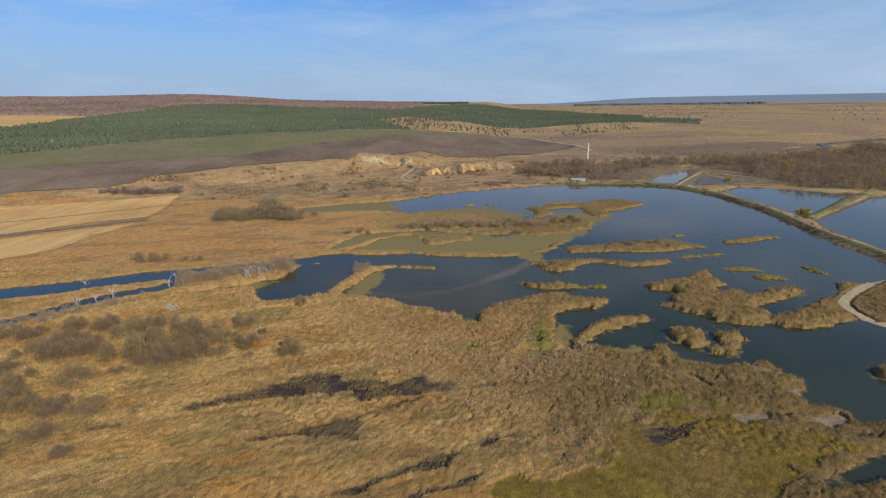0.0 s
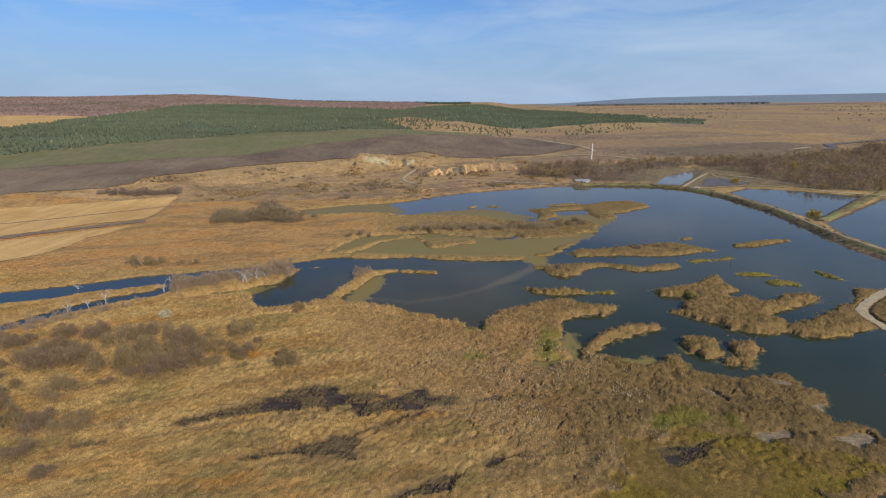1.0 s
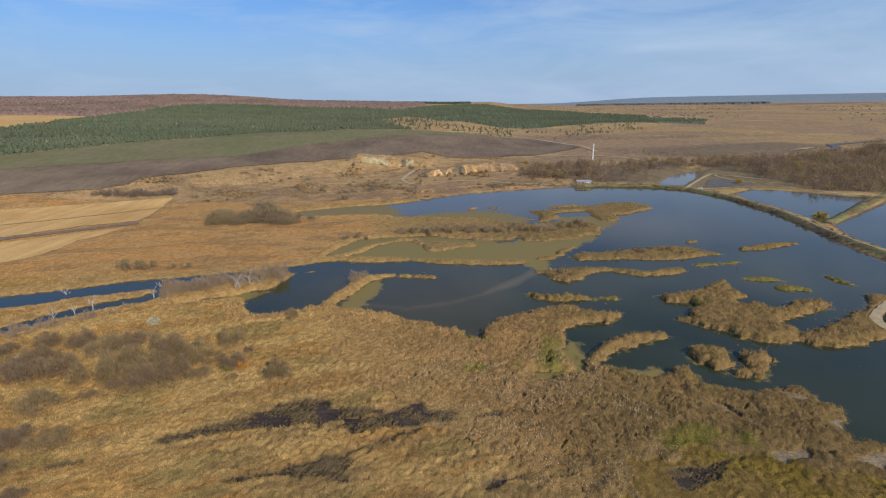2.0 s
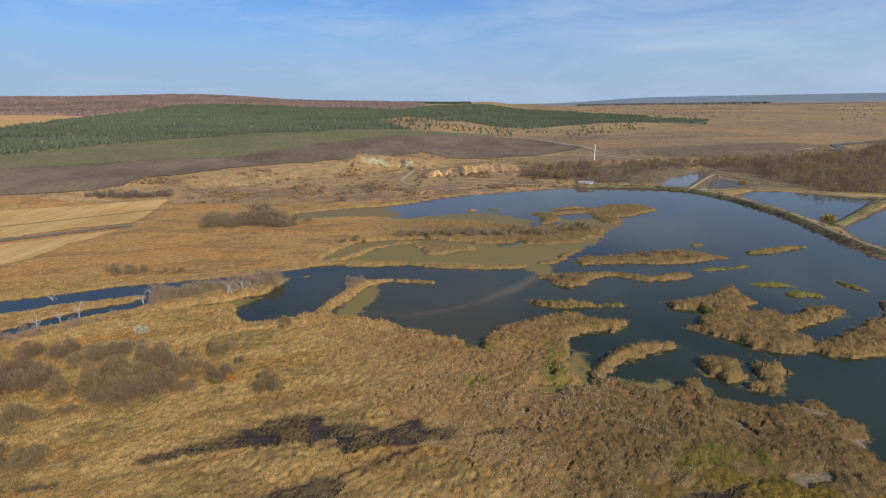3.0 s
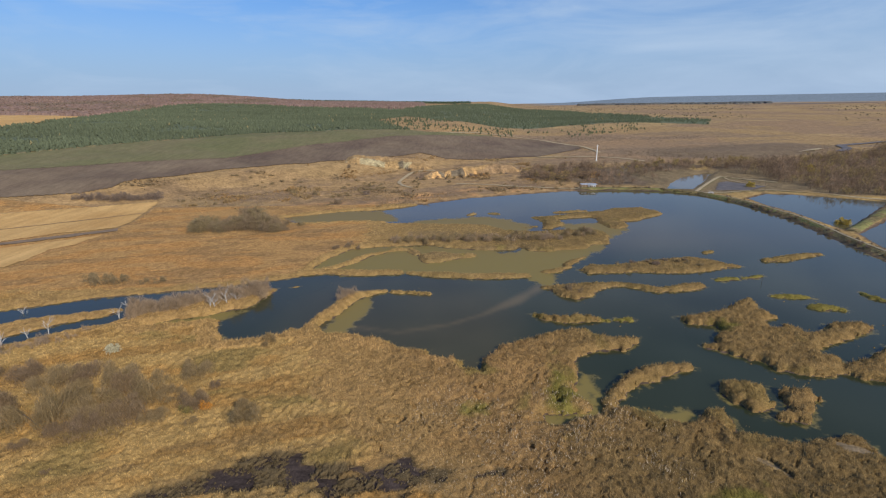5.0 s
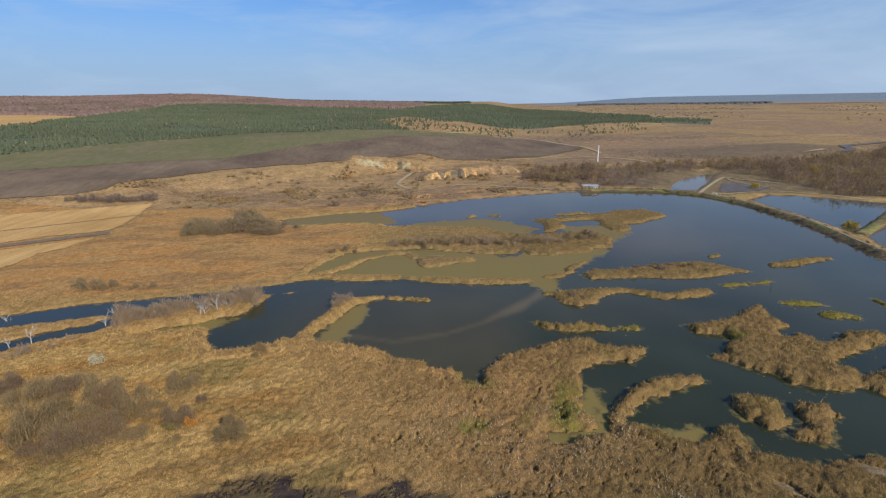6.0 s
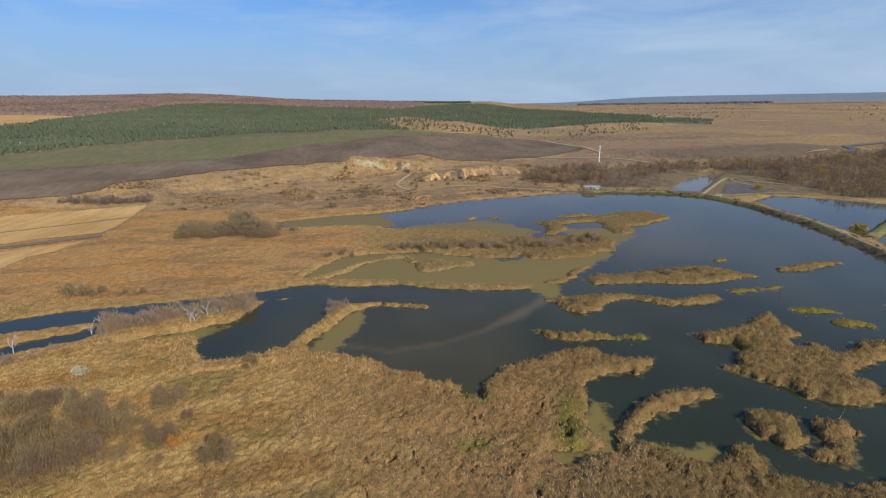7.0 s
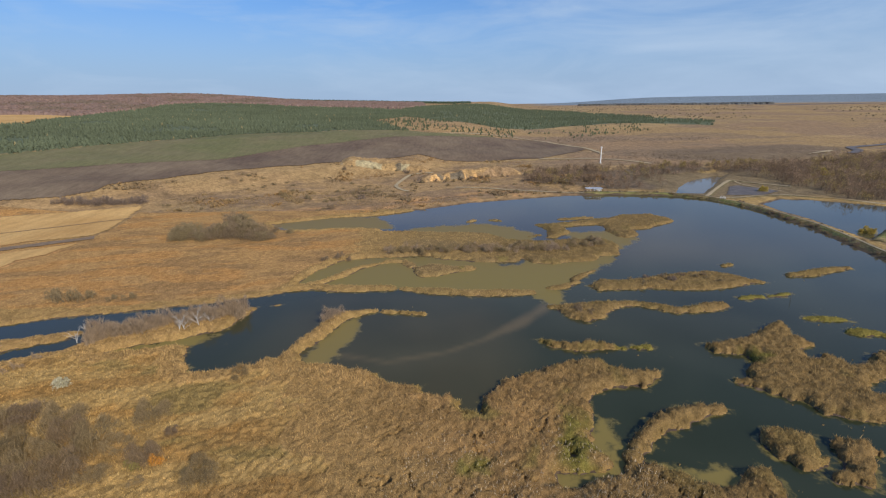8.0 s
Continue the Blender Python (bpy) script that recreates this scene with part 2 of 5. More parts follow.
ISLAND_CHAINS = [
    [(37.1, 189, 1.3), (42, 190.2, 1.6), (47, 194.4, 1.5)],
    [(46.5, 196, 1.2), (49.3, 199.4, 1.5), (56.7, 206, 1.3)],
    [(26.7, 152.4, 0.7), (30.1, 150, 1.2), (34.8, 148.8, 1.4), (40.4, 148.6, 1.4), (44.5, 148.8, 0.8)],
    [(46.4, 148.4, 0.6), (53.3, 148.8, 0.9)],
    [(122.5, 198.2, 1.4), (129.9, 199.8, 2.3), (138.8, 203, 2.1), (148.6, 205.2, 1.0)],
    [(94.1, 178.8, 1.1), (97.7, 179.6, 1.4), (101, 179.8, 1.0)],
    [(103.3, 179.7, 0.9), (107.5, 180.8, 1.1), (110.6, 181.8, 1.1)],
    [(103.4, 164.2, 0.8), (108, 163.6, 1.4), (113, 162.4, 1.0)],
    [(108.6, 155, 1.3), (112.6, 155.4, 1.7), (116.3, 153.4, 1.2)],
    [(131.7, 165.5, 0.8), (132.6, 161.5, 1.6), (133.8, 157.8, 1.1)],
    [(34.4, 109.5, 1.6), (36, 112, 1.2), (38.4, 114.8, 1.9), (42, 117.6, 2.3), (47.1, 120.6, 2.5), (51.8, 122.4, 2.0), (56.9, 123, 0.9)],
    [(66.3, 132.4, 0.9), (67.7, 132.2, 0.9)],
    [(-52, 191, 2.6), (-42.8, 192.6, 2.5), (-33.5, 190.4, 2.6), (-24, 190.2, 2.5), (-16.4, 190.6, 1.8)],
    [(-44, 194, 2.0), (-41.7, 196, 2.0), (-36.2, 202.5, 1.7), (-29.7, 212.2, 1.7), (-19.6, 218.6, 1.6), (-14.1, 218.4, 1.8), (-10.8, 212.5, 1.8)],
    [(-12.1, 189.5, 1.2), (-3.1, 187.6, 2.3), (9.8, 185.5, 2.3), (20.7, 185.2, 2.5), (30, 185.4, 1.4)],
    [(-36, 142, 3), (-36, 148, 1.9), (-33.4, 154, 1.8), (-31, 160, 2.2), (-29.5, 166, 2.8), (-26, 169.8, 2.0), (-19.5, 171.8, 1.3)],
    [(-16.5, 171.5, 0.9), (-10, 170.5, 1.1), (-4.5, 169.6, 0.9)],
    [(-160, 131, 2.4), (-130, 146, 2.4), (-122.5, 151.2, 2.0), (-114.6, 154.3, 1.8), (-103, 157.8, 1.6), (-98.8, 158.9, 1.2)],
    [(66.2, 108.2, 0.6), (67, 108.6, 0.6)],
    [(-50.8, 177.2, 0.7), (-49.4, 177.5, 0.7)],
    [(13.1, 282.2, 1.1), (17.7, 285.7, 1.1)],
    [(26.1, 286.5, 0.9), (31.1, 284.5, 0.9)],
    [(30.8, 277.6, 1.0), (34.8, 276.6, 1.0)],
    [(37.1, 271.5, 0.8), (40.1, 271.5, 0.8)],
    [(44.0, 265.6, 1.0), (48.0, 267.6, 1.0)],
    [(46.1, 255.1, 1.0), (39.1, 252.5, 1.0)],
    [(105.3, 208.8, 0.9), (109.1, 209.9, 0.9)],
    [(63, 286, 1.2), (80, 289, 1.0)],
]
DAM = [(96, 358), (125, 356), (150, 350), (168, 336), (178, 309), (180, 284), (181, 264), (178, 241), (174, 219), (172, 198), (171, 170), (163, 150)]
PONDS = [LAKE_NORTH + LAKE_SOUTH + LAKE_POINT + LAKE_WEST, POND_EAST, POND_SOUTH_EAST, POND_NORTH, POOL_NEAR]
BANKS = [DAM, [(171, 335), (195, 340), (219, 342), (242, 329), (263, 305), (330, 262)], [(187, 237), (206, 252), (242, 280), (289, 316)],
         [(170, 342), (184, 361), (212, 396), (222, 402), (233, 386), (243, 372)]]
MUD = [
    [(-47.9, 84), (-45.8, 85.9), (-40.6, 90.9), (-34.1, 94.1), (-29.5, 96.3), (-24.2, 95.4), (-18.4, 91.4), (-11, 92.4), (-6.1, 95), (-3.5, 91.1), (1.5, 90.3), (10.2, 91.8), (11.2, 89.6), (1.4, 86.8),
     (-8, 85.6), (-17.5, 85.8), (-26.9, 86), (-33.7, 85), (-41.7, 84.4)],
    [(-36.3, 73.6), (-30.6, 75.5), (-24.7, 77.3), (-22, 79.8), (-18.5, 78.9), (-15.5, 80.9), (-8, 85.6), (-5.7, 85.6), (-10.1, 82.6), (-16.5, 79.7), (-17.4, 75.6), (-15.3, 72.4), (-19.6, 73.3), (-24.1, 74.9), (-30.2, 74.3)],
    [(36.2, 74.5), (38.3, 72.1), (42.6, 73.6), (50.4, 76.6), (55.6, 78.2), (52, 79.4), (45.5, 77.5)],
    [(73.4, 74), (73.2, 72.5), (76.2, 71.8), (79.3, 72.1), (80, 75.6), (76.5, 74.6)],
]
MUD_LINES = [[(-67, 77.4, 0.5), (-60, 80.1, 0.7), (-52.7, 83.2, 0.9), (-45.5, 85.3, 1.2)], [(-17, 60.8, 0.9), (-10.2, 64.2, 1.0), (-2.8, 66.6, 0.8), (3, 70, 0.3)], [(-5, 60, 0.4), (6, 64, 0.5)], [(-3, 68, 0.3), (9, 73, 0.5), (19, 77, 0.3)],
             [(4, 62, 0.3), (14, 67, 0.5), (23, 71, 0.3)], [(16, 98, 0.3), (18, 101, 0.5), (22, 102, 0.4)], [(14, 97, 0.3), (11.5, 101, 0.4), (13, 105, 0.3)]]
FLATS = [(70.5, 95.6, 1.5), (73.5, 94.8, 1.0)], [(57, 78, 1.6), (61.5, 78.6, 1.2)], [(71, 77, 1.5), (75, 77.6, 1.2)], [(73.2, 86, 0.9), (75, 87, 0.9)], [(54.6, 92, 0.9), (56.5, 89.4, 0.9)]
SEDGE = [(30, 79.6), (37, 78), (36.8, 76), (47, 79), (52.9, 81), (57.3, 77.6), (68.2, 75.6), (72.5, 72.2), (77.2, 70.6), (71.6, 67.6), (62.2, 64.2), (57.6, 65.5), (54, 58), (32, 52),
         (8, 52), (6.5, 63.9), (14, 66.5), (21.9, 67), (29, 70.1)]
SEDGE_SPOTS = [(40, 81, 2), (49, 83, 2.5), (53, 83, 1.6)], [(-12, 77.5, 2.2), (-8, 80, 2.6)], [(25, 113, 2.4), (26, 119, 2), (25, 108, 3.0)], [(5.5, 106, 2), (8.5, 108, 1.8)], [(72, 141, 3), (76, 143, 2.5)]
PLOUGH = [(-334, 280), (-275, 314), (-249, 326), (-224, 344), (-226, 358), (-204, 377), (-175, 409), (-118, 450), (-77, 474), (-47, 496),
          (-24, 524), (3, 509), (26, 513), (101, 546), (168, 611), (158, 654), (128, 695), (65, 683), (-18, 636), (-58, 609), (-135, 537),
          (-193, 449), (-264, 406), (-319, 366), (-380, 320)]
CROP = [(-380, 320), (-319, 366), (-264, 406), (-193, 449), (-135, 537), (-58, 609), (-18, 636), (65, 683), (-18, 657), (-48, 659),
        (-129, 627), (-216, 579), (-271, 504), (-318, 452), (-348, 400), (-410, 340)]
PINES_WEST = [(-400, 345), (-351, 404), (-321, 456), (-276, 513), (-218, 585), (-131, 635), (-48, 663), (-77, 730), (-113, 810), (-66, 903),
              (14, 839), (-38, 1315), (-125, 1335), (-225, 1385), (-349, 1390), (-458, 1435), (-540, 1440), (-615, 1425), (-667, 1370), (-700, 1290), (-689, 1149), (-686, 1046), (-590, 771), (-530, 607), (-560, 520)]
PINES_EAST = [(-66, 903), (14, 839), (76, 804), (105, 816), (220, 916), (312, 946), (415, 940), (466, 897), (527, 1002), (441, 1249), (387, 1605), (300, 2100), (20, 1950), (-49, 1700), (-100, 1332), (-38, 1315)]
PALE = [(-640, 520), (-530, 607), (-543, 673), (-662, 930), (-787, 969), (-1000, 860)]
STRAW_UPPER = [(-300, 272), (-257, 293), (-220, 310), (-182, 327), (-175, 302), (-168, 276), (-167, 262), (-192, 251), (-207, 236), (-250, 205)]
STRAW_LOWER = [(-245, 198), (-199, 227), (-182, 238), (-164, 249), (-166, 231), (-171, 224), (-169, 210), (-172, 197), (-200, 170)]
VALLEY = [(219, 553), (282, 623), (435, 630), (470, 590), (400, 530), (330, 500), (227, 500)]
WOOD_EAST = [(226, 436), (242, 432), (246, 376), (238, 345), (252, 322), (275, 318), (320, 290), (400, 240), (560, 470), (470, 540), (393, 496), (328, 482), (236, 456)]
WOOD_NORTH = [(62, 406), (78, 396), (94, 390), (112, 376), (149, 368), (166, 392), (172, 425), (205, 432), (236, 452), (228, 474), (180, 470), (138, 456), (89, 456)]
ALGAE = [
    [(-70, 195), (-50, 190), (-16, 190), (29, 186), (36, 175), (42, 190), (52, 199), (58, 206), (66, 216), (80, 240), (62, 236), (30, 214), (-10, 226), (-40, 224)],
    [(-92, 278), (-62, 297), (-36, 299), (-30, 285), (-22, 270), (-60, 262)],
    [(-20, 268), (5, 275), (16, 282), (30, 275), (44, 262), (40, 245), (10, 255)],
    [(60, 262), (86, 258), (90, 250), (80, 238), (66, 236), (60, 245)],
]
ALGAE_CHAINS = [
    [(-30, 139, 3), (-28, 148, 3.5), (-26, 158, 3), (-24, 166, 2)],
    [(-24, 146, 0.6), (-12, 143, 0.9), (2, 147, 1.0), (14, 155, 1.3), (24, 164, 1.8), (33, 175, 1.5)],
    [(30, 105, 3), (33, 113, 2), (36, 110, 2)],
    [(26, 103, 2), (33, 104, 3), (38, 107, 2)],
    [(20, 105, 1.8), (26, 105, 2.2), (31, 107.5, 2.6)],
    [(32, 119, 1.2), (30, 112, 2.0)],
    [(37, 109, 1.6), (42, 106, 2.0), (48, 104.8, 1.4)],
    [(-92, 143, 3.5), (-70, 153, 4), (-60, 157, 3.4)],
]


def water_sd(x, y):
    """Distance to the water's edge: negative in the water, positive on land."""
    w = np.full(x.shape, 40.0)
    for pts in PONDS:
        w = np.minimum(w, polygon_sd(x, y, pts))
    for pts in CHANNELS:
        w = np.minimum(w, stroke_sd(x, y, pts))
    for pts in ISLAND_OUTLINES:
        w = np.maximum(w, -polygon_sd(x, y, pts))
    for pts in ISLAND_CHAINS:
        w = np.maximum(w, -stroke_sd(x, y, pts))
    shore = np.abs(w) < 12
    scallop = np.zeros(x.shape)
    scallop[shore] = 2.6 * (0.46 - tussock(x[shore], y[shore], 3.0, 2)[2]) + 1.0 * (0.46 - tussock(x[shore], y[shore], 1.5, 4)[2])
    w = w + (2.2 * (fbm(x, y, 8, 3) - 0.5) * smooth(40, 20, np.abs(w)) + scallop * smooth(12, 6, np.abs(w)) * (1 - 0.45 * smooth(140, 185, y))) * 0.65
    w = w + 5 * (fbm(x * 0.45, y, 9, 8) - 0.5) * smooth(195, 215, y) * smooth(300, 280, y) * smooth(130, 110, x) * smooth(12, 6, np.abs(w))
    for pts in BANKS:
        w = np.maximum(w, -stroke_sd(x, y, line(pts, 1.4)))
    return w


def mud_sd(x, y):
    m = np.full(x.shape, 40.0)
    for pts in MUD:
        m = np.minimum(m, polygon_sd(x, y, pts))
    for pts in MUD_LINES:
        m = np.minimum(m, stroke_sd(x, y, pts))
    return m + 0.3 + 2.2 * (fbm(x, y, 3.5, 21) - 0.5) + 5.5 * (fbm(0.25 * x + 0.08 * y, y - 0.25 * x, 2.6, 22) - 0.5)


def flats_sd(x, y):
    m = np.full(x.shape, 40.0)
    for pts in FLATS:
        m = np.minimum(m, stroke_sd(x, y, pts))
    return m - 0.2 + 2.2 * (fbm(x, y, 3.0, 23) - 0.5)


def sedge_sd(x, y):
    m = polygon_sd(x, y, SEDGE)
    return m + 12 * (fbm(x, y, 11, 25) - 0.5) + 4 * (fbm(x, y, 3, 26) - 0.5)


def bank_height(x, y):
    h = np.zeros(x.shape)
    for k, pts in enumerate(BANKS):
        h = np.maximum(h, (1.0 if k == 0 else 0.35) * smooth(3.0, 0.8, stroke_sd(x, y, line(pts, 0.0))))
    return h


def land_height(x, y, w=None):
    w = water_sd(x, y) if w is None else w
    d = np.hypot(x, y)
    h = rise(x, y)
    rough = smooth(300, 420, y + 0.2 * np.abs(x)) * smooth(0, 25, w)
    h = h + rough * (3.2 * (fbm(x, y, 60, 5) - 0.5) + 5 * (fbm(x, y, 210, 6) - 0.5) * smooth(500, 900, d)) * (1 - smooth(2500, 4000, d) * 0.5)
    h = h + np.where(w > 0, 0.5 * np.tanh(w / 1.5) + 0.25 * (fbm(x, y, 5, 9) - 0.5) * smooth(0.5, 3, w), -1.6 * smooth(0, 4, -w))
    return h + bank_height(x, y)


# ---- mesh helpers ----
def mesh_of(name, verts, faces, material, tint=None, extra=None, smooth_shade=False, second=None, split=0):
    """One mesh from arrays; faces all triangles or all quads. tint: a colour for each vertex. Faces from split on take the second material."""
    verts, faces = np.asarray(verts, np.float32), np.asarray(faces, np.int32)
    me = bpy.data.meshes.new(name)
    me.vertices.add(len(verts))
    me.vertices.foreach_set("co", verts.ravel())
    me.loops.add(faces.size)
    me.loops.foreach_set("vertex_index", faces.ravel())
    me.polygons.add(len(faces))
    me.polygons.foreach_set("loop_start", np.arange(0, faces.size, faces.shape[1], dtype=np.int32))
    me.update(calc_edges=True)
    if smooth_shade:
        me.polygons.foreach_set("use_smooth", np.ones(len(faces), bool))
    if tint is not None:
        colour = np.ones((len(verts), 4), np.float32)
        colour[:, :3] = tint
        me.attributes.new("tint", "FLOAT_COLOR", "POINT").data.foreach_set("color", colour.ravel())
    for key, values in (extra or {}).items():
        me.attributes.new(key, "FLOAT", "POINT").data.foreach_set("value", np.asarray(values, np.float32))
    me.materials.append(material)
    if second:
        me.materials.append(second)
        me.polygons.foreach_set("material_index", (np.arange(len(faces)) >= split).astype(np.int32))
        me.polygons.foreach_set("use_smooth", np.arange(len(faces)) >= split)
    return me


def part(name, bm, material, parent, label=""):
    """A bmesh as one mesh object under a thing."""
    me = bpy.data.meshes.new(name)
    bm.to_mesh(me)
    bm.free()
    me.materials.append(material)
    ob = new(name, me)
    ob.parent = parent
    return tagged(ob, label)


def part_mesh(name, me, parent, label=""):
    ob = new(name, me)
    ob.parent = parent
    return tagged(ob, label)


def box(bm, size, at, turn=0.0, bevel=0.0):
    made = bmesh.ops.create_cube(bm, size=1.0, matrix=pose(*at, 0, 0, turn) @ Matrix.Diagonal((*size, 1)))
    if bevel:
        edges = {e for v in made["verts"] for e in v.link_edges}
        bmesh.ops.bevel(bm, geom=list(edges), offset=bevel, segments=2, affect="EDGES")
    return bm


def rod(bm, a, b, r1, r2, sides=6):
    a, b = Vector(a), Vector(b)
    turn = (b - a).to_track_quat("Z", "Y").to_matrix().to_4x4()
    bmesh.ops.create_cone(bm, cap_ends=True, segments=sides, radius1=r1, radius2=r2, depth=(b - a).length,
                          matrix=Matrix.Translation((a + b) / 2) @ turn)
    return bm


# ---- materials ----
def nodes_of(name):
    m = bpy.data.materials.new(name)
    m.use_nodes = True
    n, l = m.node_tree.nodes, m.node_tree.links
    return m, n, l, n["Principled BSDF"]


def noise_node(n, l, scale, detail=3, rough=0.55, stretch=None):
    geo = n.new("ShaderNodeNewGeometry")
    tex = n.new("ShaderNodeTexNoise")
    tex.inputs["Scale"].default_value, tex.inputs["Detail"].default_value, tex.inputs["Roughness"].default_value = scale, detail, rough
    if stretch:
        mp = n.new("ShaderNodeMapping")
        mp.inputs["Rotation"].default_value = (0, 0, radians(stretch[0]))
        mp.inputs["Scale"].default_value = stretch[1:]
        mp.vector_type = "POINT"
        l.new(geo.outputs["Position"], mp.inputs["Vector"])
        l.new(mp.outputs["Vector"], tex.inputs["Vector"])
    else:
        l.new(geo.outputs["Position"], tex.inputs["Vector"])
    return tex


def ranged(n, l, socket, lo, hi, a=0.3, b=0.7):
    r = n.new("ShaderNodeMapRange")
    r.inputs["From Min"].default_value, r.inputs["From Max"].default_value = a, b
    r.inputs["To Min"].default_value, r.inputs["To Max"].default_value = lo, hi
    l.new(socket, r.inputs["Value"])
    return r.outputs["Result"]


def times(n, l, colour, factor):
    v = n.new("ShaderNodeVectorMath")
    v.operation = "SCALE"
    l.new(colour, v.inputs[0])
    l.new(factor, v.inputs["Scale"])
    return v.outputs["Vector"]


def mixed(n, l, a, b, factor):
    mx = n.new("ShaderNodeMix")
    mx.data_type = "RGBA"
    for key, v in (("A", a), ("B", b), ("Factor", factor)):
        if isinstance(v, tuple):
            mx.inputs[key].default_value = (*v, 1)
        elif isinstance(v, float):
            mx.inputs[key].default_value = v
        else:
            l.new(v, mx.inputs[key])
    return mx.outputs["Result"]


def bumped(n, l, bsdf, height, strength, distance):
    b = n.new("ShaderNodeBump")
    b.inputs["Strength"].default_value, b.inputs["Distance"].default_value = strength, distance
    l.new(height, b.inputs["Height"])
    l.new(b.outputs["Normal"], bsdf.inputs["Normal"])


def tint_material(name, fine=2.0, coarse=0.15, bump=0.4, depth=0.3, rough=0.9):
    """Soil and turf: the tint attribute's colour with grain, clods and patches."""
    m, n, l, bsdf = nodes_of(name)
    at = n.new("ShaderNodeAttribute")
    at.attribute_name = "tint"
    a, b = noise_node(n, l, fine, 4, 0.65), noise_node(n, l, coarse, 3, 0.6)
    c = times(n, l, at.outputs["Color"], ranged(n, l, a.outputs["Fac"], 0.62, 1.4))
    c = times(n, l, c, ranged(n, l, b.outputs["Fac"], 0.75, 1.25))
    mid = noise_node(n, l, 0.45, 6, 0.72, (35, 1.0, 2.2, 1))
    c = times(n, l, c, ranged(n, l, mid.outputs["Fac"], 0.5, 1.5))
    l.new(c, bsdf.inputs["Base Color"])
    bsdf.inputs["Roughness"].default_value = rough
    bsdf.inputs["Specular IOR Level"].default_value = 0.15
    bumped(n, l, bsdf, a.outputs["Fac"], bump, depth)
    return m


def canopy_material(name, fine=4.5, low=0.5, high=1.5, bump=1.0, depth=0.3):
    """The closed top of a reed or grass stand: stalk ends, gaps between them and tufts."""
    m, n, l, bsdf = nodes_of(name)
    at = n.new("ShaderNodeAttribute")
    at.attribute_name = "tint"
    a, b = noise_node(n, l, fine, 5, 0.7), noise_node(n, l, fine * 0.3, 4, 0.65)
    c = times(n, l, at.outputs["Color"], ranged(n, l, a.outputs["Fac"], low, high))
    c = times(n, l, c, ranged(n, l, b.outputs["Fac"], 0.82, 1.18))
    l.new(c, bsdf.inputs["Base Color"])
    bsdf.inputs["Roughness"].default_value = 0.95
    bsdf.inputs["Specular IOR Level"].default_value = 0.05
    bumped(n, l, bsdf, a.outputs["Fac"], bump, depth)
    return m


def leaf_material(name, up=1.0, spread=0.35, rough=0.8, through=0.25):
    """Stalks, twigs and leaves: the plant's tint, varied from piece to piece; thin enough to let some light pass."""
    m, n, l, bsdf = nodes_of(name)
    at = n.new("ShaderNodeAttribute")
    at.attribute_name = "tint"
    geo = n.new("ShaderNodeNewGeometry")
    c = times(n, l, at.outputs["Color"], ranged(n, l, geo.outputs["Random Per Island"], 1 - spread, 1 + spread, 0, 1))
    l.new(c, bsdf.inputs["Base Color"])
    bsdf.inputs["Roughness"].default_value = rough
    bsdf.inputs["Specular IOR Level"].default_value = 0.1
    add = n.new("ShaderNodeVectorMath")
    add.operation = "ADD"
    add.inputs[1].default_value = (0, 0, up)
    unit = n.new("ShaderNodeVectorMath")
    unit.operation = "NORMALIZE"
    l.new(geo.outputs["Normal"], add.inputs[0])
    l.new(add.outputs["Vector"], unit.inputs[0])
    l.new(unit.outputs["Vector"], bsdf.inputs["Normal"])
    if through:
        tr = n.new("ShaderNodeBsdfTranslucent")
        l.new(c, tr.inputs["Color"])
        mix = n.new("ShaderNodeMixShader")
        mix.inputs["Fac"].default_value = through
        l.new(bsdf.outputs["BSDF"], mix.inputs[1])
        l.new(tr.outputs["BSDF"], mix.inputs[2])
        l.new(mix.outputs["Shader"], n["Material Output"].inputs["Surface"])
    return m


def plain(name, colour, rough=0.7, metal=0.0, scale=3.0, amount=0.25, bump=0.0):
    m, n, l, bsdf = nodes_of(name)
    t = noise_node(n, l, scale, 5, 0.6)
    rgb = n.new("ShaderNodeRGB")
    rgb.outputs[0].default_value = (*colour, 1)
    l.new(times(n, l, rgb.outputs[0], ranged(n, l, t.outputs["Fac"], 1 - amount, 1 + amount)), bsdf.inputs["Base Color"])
    bsdf.inputs["Roughness"].default_value, bsdf.inputs["Metallic"].default_value = rough, metal
    if bump:
        bumped(n, l, bsdf, t.outputs["Fac"], bump, 0.1)
    return m


def field_material(name, dark, light, angle, width, contrast, patch=0.02):
    """Tilled or mown field: rows along one direction, patches of soil and stubble."""
    m, n, l, bsdf = nodes_of(name)
    rows = noise_node(n, l, 1.0, 2, 0.5, (angle, 1 / width, 0.012, 1))
    rows.noise_dimensions = "3D"
    patches = noise_node(n, l, patch, 4, 0.6)
    grain = noise_node(n, l, 1.2, 3, 0.7)
    c = mixed(n, l, dark, light, ranged(n, l, patches.outputs["Fac"], 0.0, 1.0, 0.35, 0.65))
    c = times(n, l, c, ranged(n, l, rows.outputs["Fac"], 1 - contrast, 1 + contrast))
    c = times(n, l, c, ranged(n, l, grain.outputs["Fac"], 0.8, 1.2))
    l.new(c, bsdf.inputs["Base Color"])
    bsdf.inputs["Roughness"].default_value = 0.95
    bsdf.inputs["Specular IOR Level"].default_value = 0.1
    bumped(n, l, bsdf, rows.outputs["Fac"], 0.3, 0.3)
    return m


def water_material():
    m, n, l, bsdf = nodes_of("lake_water")
    at = n.new("ShaderNodeAttribute")
    at.attribute_name = "algae"
    scum = noise_node(n, l, 0.35, 5, 0.65)
